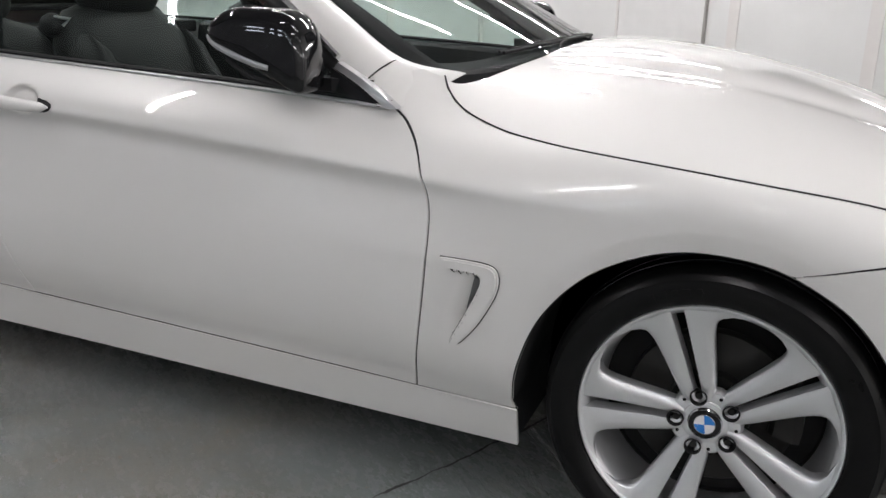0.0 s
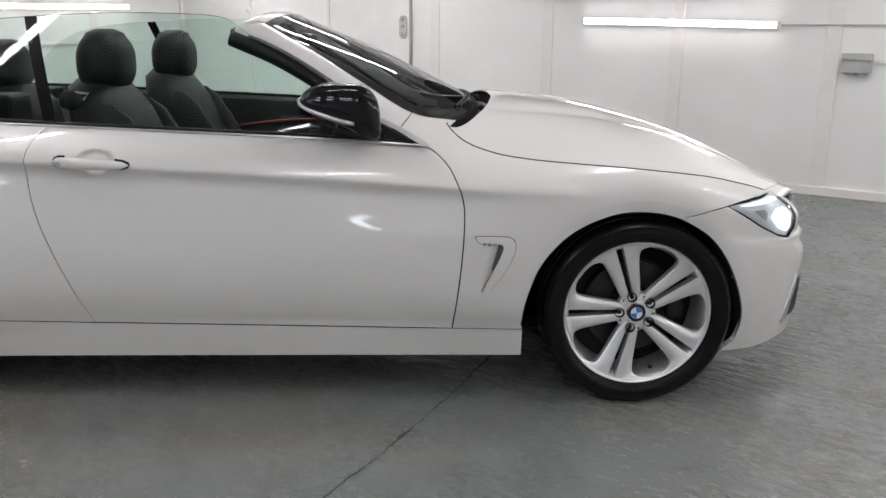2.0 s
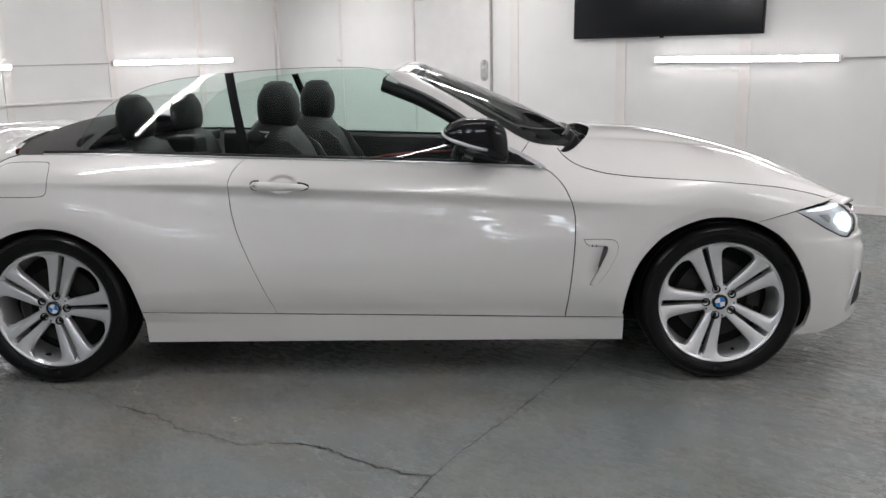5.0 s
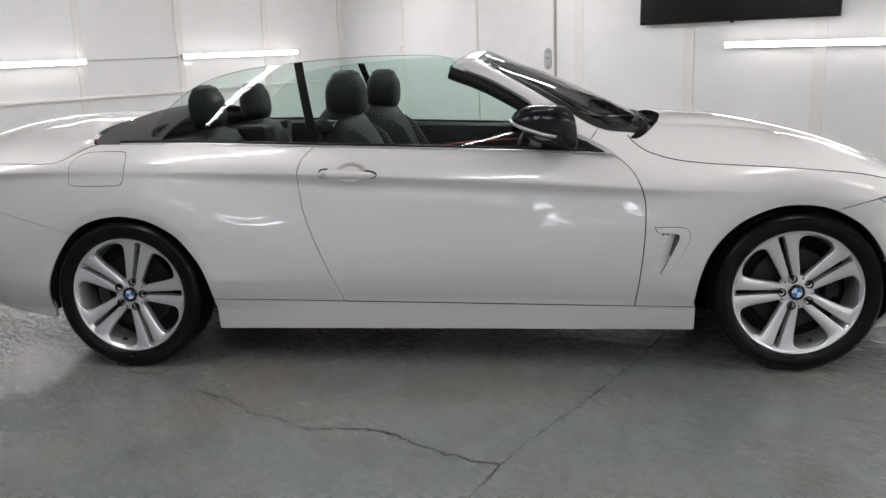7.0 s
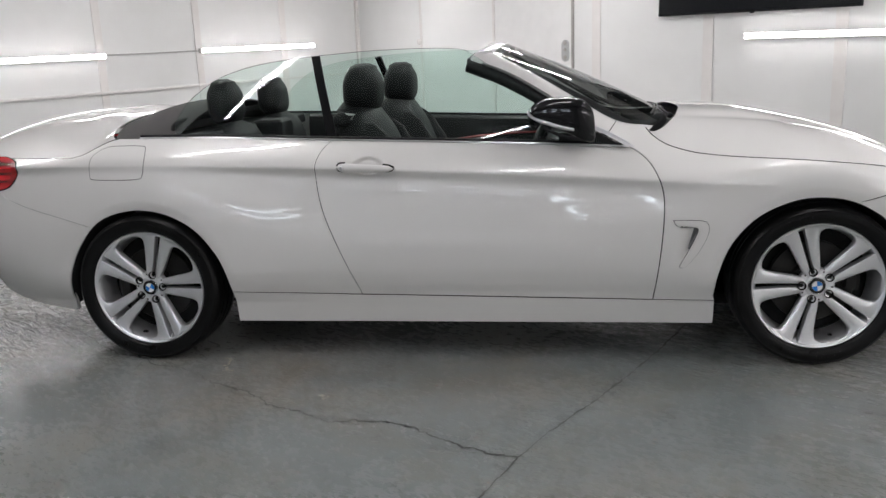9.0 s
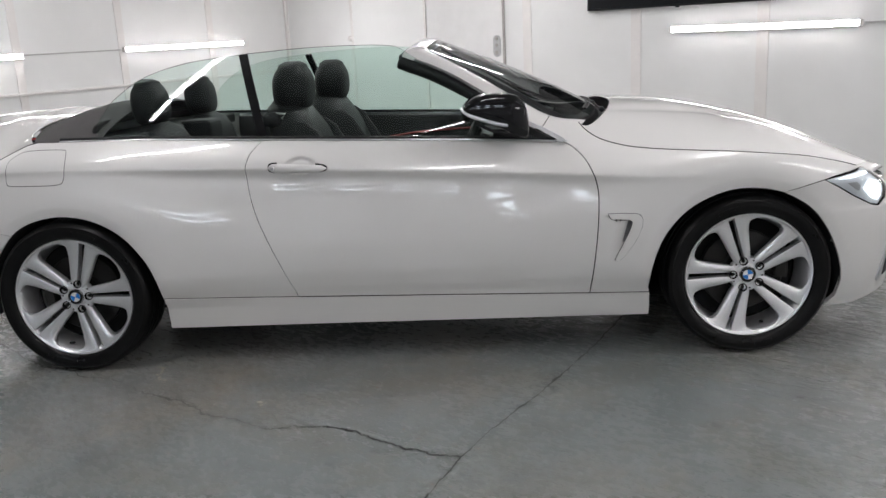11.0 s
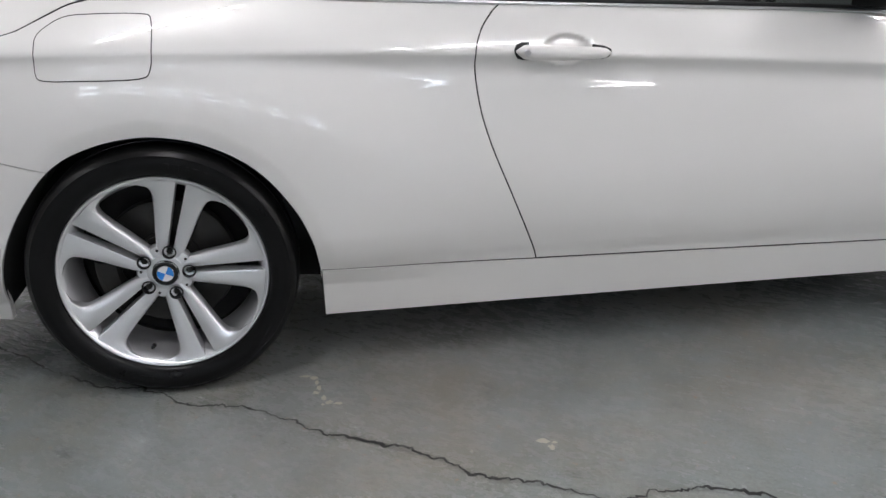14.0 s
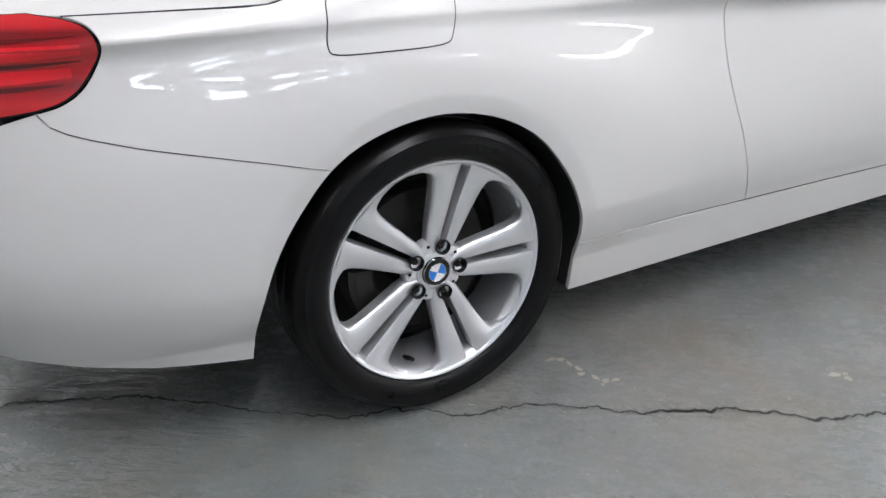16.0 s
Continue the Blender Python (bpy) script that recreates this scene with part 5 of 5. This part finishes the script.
# ---- door furniture ----
for s in (1, -1):
    d = doors[0] if s == 1 else doors[1]
    # bowl behind the handle, grip and lock
    def on_side(x, z, lift):
        p = body_side(np.array([U(x)]), np.array([z]))[0]
        return Vector((p[0], s * (p[1] - lift), p[2]))
    rings = []
    for t in np.linspace(0, 1, 15):
        x = 0.8845 + 0.241 * t
        e = min(1.0, math.sqrt(max(0.02, 1 - (2 * t - 1) ** 8)))
        hh = (0.0195 - 0.006 * t ** 1.5) * e
        z = 0.8455 - 0.010 * t
        lift = 0.010 + 0.016 * math.sin(math.pi * min(1, max(0, t))) ** 0.6
        c0 = on_side(0.885 + 0.0 * t, z, lift)
        c0.x = x
        ring = []
        for k in range(12):
            a = 2 * math.pi * k / 12
            ring.append((c0.x, c0.y + s * 0.011 * e * math.cos(a), c0.z + hh * math.sin(a)))
        rings.append(ring)
    grip = part("door_handle", loft(rings), PAINT, d, "white door handle with a lock", True)
    left_end = [(0.9200, 0.8645), (0.900, 0.8645), (0.888, 0.860), (0.8825, 0.850), (0.8832, 0.839), (0.890, 0.829), (0.904, 0.8245), (0.9200, 0.8245)]
    right_end = [(1.080, 0.8555), (1.110, 0.8505), (1.1265, 0.843), (1.1285, 0.834), (1.121, 0.826), (1.105, 0.8215), (1.080, 0.8215)]
    for ring in (left_end, right_end):
        v, f, n = skin(body_side, [ux(ring)], du=0.01, dz=0.008, gap=0, depth=0.003, lift=0.003, mirror=s < 0)
        raw("handle_gasket", v, f, RUBBER, grip, "black rubber gasket", n)
    c0 = on_side(0.909, 0.8445, 0.0335)
    lk = part("lock", revolve_bm([(0.0, 0.002), (0.0062, 0.002), (0.0078, 0.0006), (0.0085, -0.008)], 20), SATIN, grip, "round metal lock")
    lk.matrix_local = Matrix.Translation(c0) @ pose(0, 0, 0, 0, 0, 0 if s == 1 else 180)
    # mirror
    shape = [Vector((x, 0, z)) for x, z in smooth_line([(1.674, 1.046), (1.684, 1.066), (1.715, 1.088), (1.755, 1.100), (1.82, 1.101), (1.872, 1.096), (1.902, 1.078), (1.922, 1.045), (1.929, 0.99), (1.930, 0.945), (1.922, 0.929), (1.900, 0.927), (1.85, 0.950), (1.78, 0.983), (1.715, 1.016), (1.686, 1.030), (1.674, 1.046)], 3)[:-1]]
    mid = Vector((1.825, 0, 1.02))
    rings = []
    for y, k in ((0.858, 0.55), (0.862, 0.75), (0.872, 0.88), (0.900, 0.97), (0.95, 1.0), (1.010, 1.0), (1.045, 0.985), (1.060, 0.955), (1.071, 0.89), (1.078, 0.72), (1.081, 0.3)):
        rings.append([(mid.x + (p.x - mid.x) * k + 0.012 * (y - 0.9) / 0.15, -s * y, mid.z + (p.z - mid.z) * k) for p in shape])
    mir = part("door_mirror", loft(rings), GLOSS_BLACK, car, "gloss black door mirror with a clear indicator strip", True)
    pts = [(1.682, -s * 0.995, 1.048), (1.690, -s * 1.040, 1.037), (1.715, -s * 1.062, 1.022), (1.76, -s * 1.073, 1.005), (1.815, -s * 1.076, 0.988), (1.858, -s * 1.075, 0.979)]
    part("indicator", tube_bm(smooth_line(pts, 4), 0.0075, 8), SATIN, mir, "clear grey indicator strip", True)
    pts = [(1.74, -s * 1.050, 0.990), (1.80, -s * 1.062, 0.960), (1.87, -s * 1.062, 0.944), (1.925, -s * 1.055, 0.936)]
    part("mirror_lip", tube_bm(smooth_line(pts, 3), 0.0065, 8), BLACK, mir, "", True)
    part("mirror_arm", loft([[(1.80, -s * 0.86, 0.925), (1.93, -s * 0.86, 0.920), (1.93, -s * 0.86, 0.950), (1.80, -s * 0.86, 0.955)], [(1.93, -s * 0.775, 0.905), (2.02, -s * 0.775, 0.900), (2.01, -s * 0.775, 0.945), (1.93, -s * 0.775, 0.950)]]), BLACK, mir)
    gl = bmesh.new()
    gl.faces.new([gl.verts.new((x, -s * y, z)) for x, y, z in ((1.712, 0.885, 0.985), (1.682, 1.0, 1.005), (1.680, 1.02, 1.04), (1.700, 0.98, 1.075), (1.712, 0.885, 1.075))])
    part("mirror_glass", gl, CHROME, mir)
    mir.scale.y, mir.location.y = 0.62, -s * 0.268

# side vent behind the front wheel: a raised hook with a dark slot
VENT_OUT = [tuple(p) for p in smooth_line([(2.246, 0.6075), (2.30, 0.6085), (2.355, 0.6065), (2.376, 0.595), (2.381, 0.570), (2.372, 0.535), (2.340, 0.475), (2.305, 0.430), (2.290, 0.4175), (2.276, 0.4175), (2.274, 0.426), (2.300, 0.475), (2.327, 0.530), (2.340, 0.565), (2.338, 0.577), (2.325, 0.5815), (2.275, 0.582), (2.256, 0.590), (2.246, 0.6075)], 3)][:-1]
# slot shade put in as a dark grey patch, tapering down the inner edge
VENT_SLOT = [(2.342, 0.581), (2.324, 0.581), (2.315, 0.545), (2.306, 0.510), (2.302, 0.490), (2.316, 0.490), (2.324, 0.510), (2.338, 0.535), (2.345, 0.565)]
wings = [o for o in car.children if o.name.split(".")[0] == "front_wing"]
for mirror, wing in zip((False, True), wings):
    plain = lambda a, b: body_side(a, b, False)
    v, f, n = skin(plain, [VENT_OUT], du=0.008, dz=0.006, gap=-0.0016, depth=0, lift=0.0008, mirror=mirror)
    raw("vent_seam", v, f, RUBBER, wing, "fine seam round the vent", n)
    v, f, n = skin(plain, [VENT_OUT], du=0.008, dz=0.006, gap=0.0006, depth=0.030, lift=0.0070, mirror=mirror)
    vent = raw("side_vent", v, f, PAINT, wing, "white hook-shaped side vent", n)
    v, f, n = skin(plain, [shrink(VENT_OUT, 0.0045)], du=0.008, dz=0.006, gap=0.0006, depth=0.004, lift=0.0100, mirror=mirror)
    raw("vent_face", v, f, PAINT, vent, "", n)
    v, f, n = skin(body_side, [VENT_SLOT], du=0.004, dz=0.004, gap=0, depth=0, lift=0.0040, mirror=mirror)
    raw("vent_slot_shade", v, f, SLOT_SHADE, wing, "dark narrow patch painting the shade of the slot beside the vent", n)

# headlamp insides, fog trim, grille
for s in (1, -1):
    low = [(U(3.392), 0.446), (U(3.404), 0.436), (U(3.380), 0.345), (U(3.372), 0.282), (U(3.352), 0.270), (U(3.346), 0.280), (U(3.362), 0.345)]
    recess = [(U(3.402), 0.430), (U(3.45), 0.41), (U(3.46), 0.30), (U(3.377), 0.286), (U(3.386), 0.345)]
    v, f, n = skin(body_side, [low], du=0.012, dz=0.02, gap=0, depth=0.012, lift=0.006, mirror=s < 0)
    raw("fog_trim", v, f, SATIN, front_bumper, "bright metal fog lamp trim", n)
    v, f, n = skin(body_side, [recess], du=0.02, dz=0.03, gap=0, depth=0, lift=0.002, mirror=s < 0)
    raw("fog_recess", v, f, BLACK, front_bumper, "black fog lamp recess", n)
    kid = [(3.600, -s * 0.045, 0.63), (3.590, -s * 0.24, 0.62), (3.585, -s * 0.27, 0.56), (3.592, -s * 0.235, 0.47), (3.606, -s * 0.06, 0.46), (3.608, -s * 0.04, 0.55)]
    part("grille", loft([kid, [(x - 0.05, y, z) for x, y, z in kid]]), BLACK, front_bumper, "black grille opening")
    part("grille_rim", tube_bm(kid + kid[:1], 0.009, 8), CHROME, front_bumper, "", True)
    for k in range(7):
        y = 0.07 + 0.026 * k
        part("grille_bar", box_bm(3.590 - 0.0, 3.612 - 0.004 * k, -s * y - 0.004, -s * y + 0.004, 0.48, 0.615, 0.002), SATIN, front_bumper)

# ---- inside ----
def pad(name, rings_in, mat, parent, label=""):
    return part(name, loft(rings_in), mat, parent, label, True)


def dome_rings(cx, cy, z0, z1, rx, ry, lean=0.0, n=11, power=3.0, round_top=0.35, round_bot=0.15):
    rings = []
    for i in range(n):
        t = i / (n - 1)
        e = 1.0
        if t > 1 - round_top:
            q = (t - 1 + round_top) / round_top
            e = math.sqrt(max(0.0, 1 - q * q)) * 0.96 + 0.04
        if t < round_bot:
            q = 1 - t / round_bot
            e = min(e, math.sqrt(max(0.0, 1 - q * q)) * 0.8 + 0.2)
        rings.append(ring_xy(cx + lean * (t - 0.5), cy, z0 + (z1 - z0) * t, rx * (0.35 + 0.65 * e) if t > 0.9 else rx * e, ry * e, 24, power))
    return rings


def front_seat(y, x=0.0):
    seat = part("front_seat", loft(dome_rings(0.985, y, 0.46, 1.105, 0.115, 0.245, -0.25, 15, 3.0, 0.30, 0.1)), LEATHER, car, "black leather sports seat", True)
    part("cushion", loft(dome_rings(1.28, y, 0.34, 0.56, 0.29, 0.25, 0.0, 9, 3.4, 0.4, 0.2)), LEATHER, seat, "", True)
    for q in (-1, 1):
        part("side_bolster", loft(dome_rings(1.045, y + q * 0.205, 0.48, 1.00, 0.115, 0.055, -0.20, 13, 2.6, 0.45, 0.2)), LEATHER, seat, "", True)
    part("headrest", loft(dome_rings(0.905, y, 1.03, 1.262, 0.086, 0.140, 0.005, 17, 3.0, 0.45, 0.40)), LEATHER, seat, "padded black headrest", True)
    for q in (-1, 1):
        part("headrest_post", tube_bm([(0.905, y + q * 0.055, 0.98), (0.905, y + q * 0.055, 1.08)], 0.007, 8), STEEL, seat)
    side = -1 if y < 0 else 1
    belt = part("belt_guide", loft(dome_rings(0.845, y + side * 0.205, 0.985, 1.055, 0.040, 0.030, 0, 8, 2.6, 0.5, 0.3)), BLACK, seat, "black belt guide on the shoulder", True)
    part("belt", tube_bm([(0.885, y + side * 0.205, 1.02), (0.90, y + side * 0.19, 1.04), (0.865, y + side * 0.215, 1.045)], 0.006, 6), GREY_METAL, belt)
    part("seat_badge", box_bm(0.985, 0.994, y - 0.03, y + 0.03, 1.00, 1.012, 0.002), SATIN, seat, "small bright strip under the headrest")
    seat.location.x = x
    return seat


front_seat(-0.375)
front_seat(0.375, 0.035)


def rear_seat(y):
    seat = part("rear_seat", loft(dome_rings(0.30, y, 0.50, 1.035, 0.075, 0.24, -0.14, 11, 3.2, 0.25, 0.1)), LEATHER, car, "black leather rear seat", True)
    part("cushion", loft(dome_rings(0.55, y, 0.36, 0.60, 0.24, 0.24, 0.0, 8, 3.2, 0.4, 0.2)), LEATHER, seat, "", True)
    part("headrest", loft(dome_rings(0.215, y, 0.995, 1.215, 0.072, 0.118, -0.012, 17, 2.8, 0.45, 0.35)), LEATHER, seat, "padded black headrest", True)
    for q in (-1, 1):
        part("headrest_post", tube_bm([(0.215, y + q * 0.05, 0.98), (0.215, y + q * 0.05, 1.04)], 0.008, 8), STEEL, seat)
    return seat


rear_seat(-0.34)
rear_seat(0.34)
part("rear_console", box_bm(0.24, 0.40, -0.10, 0.10, 0.50, 1.0, 0.03, 3), LEATHER, car, "black padded middle panel")
part("rear_shelf", box_bm(0.02, 0.27, -0.74, 0.74, 0.93, 0.985, 0.015, 3), LEATHER, car, "black padded rear shelf")
part("roll_bar", tube_bm(smooth_line([(0.10, -0.70, 0.985), (0.10, -0.62, 1.035), (0.10, -0.20, 1.045), (0.10, 0.20, 1.045), (0.10, 0.62, 1.035), (0.10, 0.70, 0.985)], 4), 0.014, 8), BLACK, car, "black rear rail", True)
for s in (1, -1):
    d = doors[0] if s == 1 else doors[1]
    rows = []
    for x, z in ((0.30, 0.975), (0.858, 0.952), (1.15, 0.940), (1.5, 0.925), (1.75, 0.913), (2.03, 0.897)):
        rows.append([(x, -s * 0.775, z), (x, -s * 0.745, z + 0.004), (x, -s * 0.715, z - 0.012), (x, -s * 0.700, z - 0.06), (x, -s * 0.705, z - 0.30), (x, -s * 0.74, z - 0.6), (x, -s * 0.80, z - 0.6), (x, -s * 0.80, z - 0.08)])
    part("door_card", loft(rows), LEATHER, d, "black padded door lining", True)
    pts = [(1.10, -s * 0.697, 0.79), (1.35, -s * 0.697, 0.822), (1.65, -s * 0.697, 0.835), (1.92, -s * 0.697, 0.842)]
    part("trim_strip", tube_bm(smooth_line(pts, 4), 0.006, 6), RED_TRIM, d, "dark red trim line", True)
    part("armrest", box_bm(1.05, 1.75, -s * 0.66 - 0.05, -s * 0.66 + 0.05, 0.66, 0.72, 0.02, 3), LEATHER, d)
rows = []
for k in range(13):
    y = -0.70 + 1.40 * k / 12
    hump = 0.022 * math.exp(-((y + 0.37) / 0.2) ** 2)
    rows.append([(1.74, y, 0.62), (1.72, y, 0.76), (1.745, y, 0.84 + hump), (1.80, y, 0.878 + hump), (1.95, y, 0.898 + hump * 0.4), (2.16, y, 0.900), (2.24, y, 0.60)])
part("dashboard", loft(rows), BLACK, car, "black soft-touch dashboard", True)
part("centre_console", box_bm(0.95, 1.80, -0.11, 0.11, 0.26, 0.62, 0.03, 3), BLACK, car)
M = pose(1.70, -0.37, 0.875, 0, -68, 0)
pts = [M @ Vector((0.183 * math.cos(a), 0.183 * math.sin(a), 0)) for a in np.linspace(0, 2 * math.pi, 41)]
sw = part("steering_wheel", tube_bm(pts, 0.0165, 10, False), LEATHER, car, "black leather steering wheel", True)
hub = part("wheel_boss", box_bm(-0.075, 0.075, -0.085, 0.085, -0.03, 0.02, 0.02, 3), BLACK, sw)
hub.matrix_local = M
for a in (0, 180, 270):
    b = part("wheel_arm", box_bm(0.05, 0.18, -0.02, 0.02, -0.012, 0.008, 0.006), SATIN, sw)
    b.matrix_local = M @ pose(0, 0, 0, 0, 0, a + 90)
part("column_shroud", tube_bm([(1.68, -0.37, 0.875), (1.85, -0.37, 0.82)], 0.05, 12), BLACK, car, "", True)
for k in range(6):
    part("vent_slat", box_bm(1.742, 1.752, -0.69, -0.61, 0.835 + 0.008 * k, 0.838 + 0.008 * k), SATIN, car)
# inside mirror on its stalk
rv = part("inside_mirror", box_bm(-0.022, 0.022, -0.125, 0.125, -0.036, 0.036, 0.018, 4), BLACK, car, "black inside mirror", True)
rv.matrix_local = pose(1.60, 0.0, 1.215, 0, 15, 0)
part("mirror_stalk", tube_bm([(1.62, 0, 1.24), (1.66, 0, 1.285)], 0.012, 8), BLACK, rv).matrix_local = rv.matrix_local.inverted()

# small plate behind: a plain strip
part("number_plate", box_bm(-1.052, -1.044, -0.26, 0.26, 0.50, 0.61, 0.004), simple("yellow_plate", (0.75, 0.55, 0.05), 0.4), car, "plain yellow plate with no marks")
for s in (1, -1):
    part("exhaust_pipe", tube_bm([(-1.0, s * 0.42, 0.27), (-0.8, s * 0.42, 0.27)], 0.04, 16), CHROME, car, "", True)
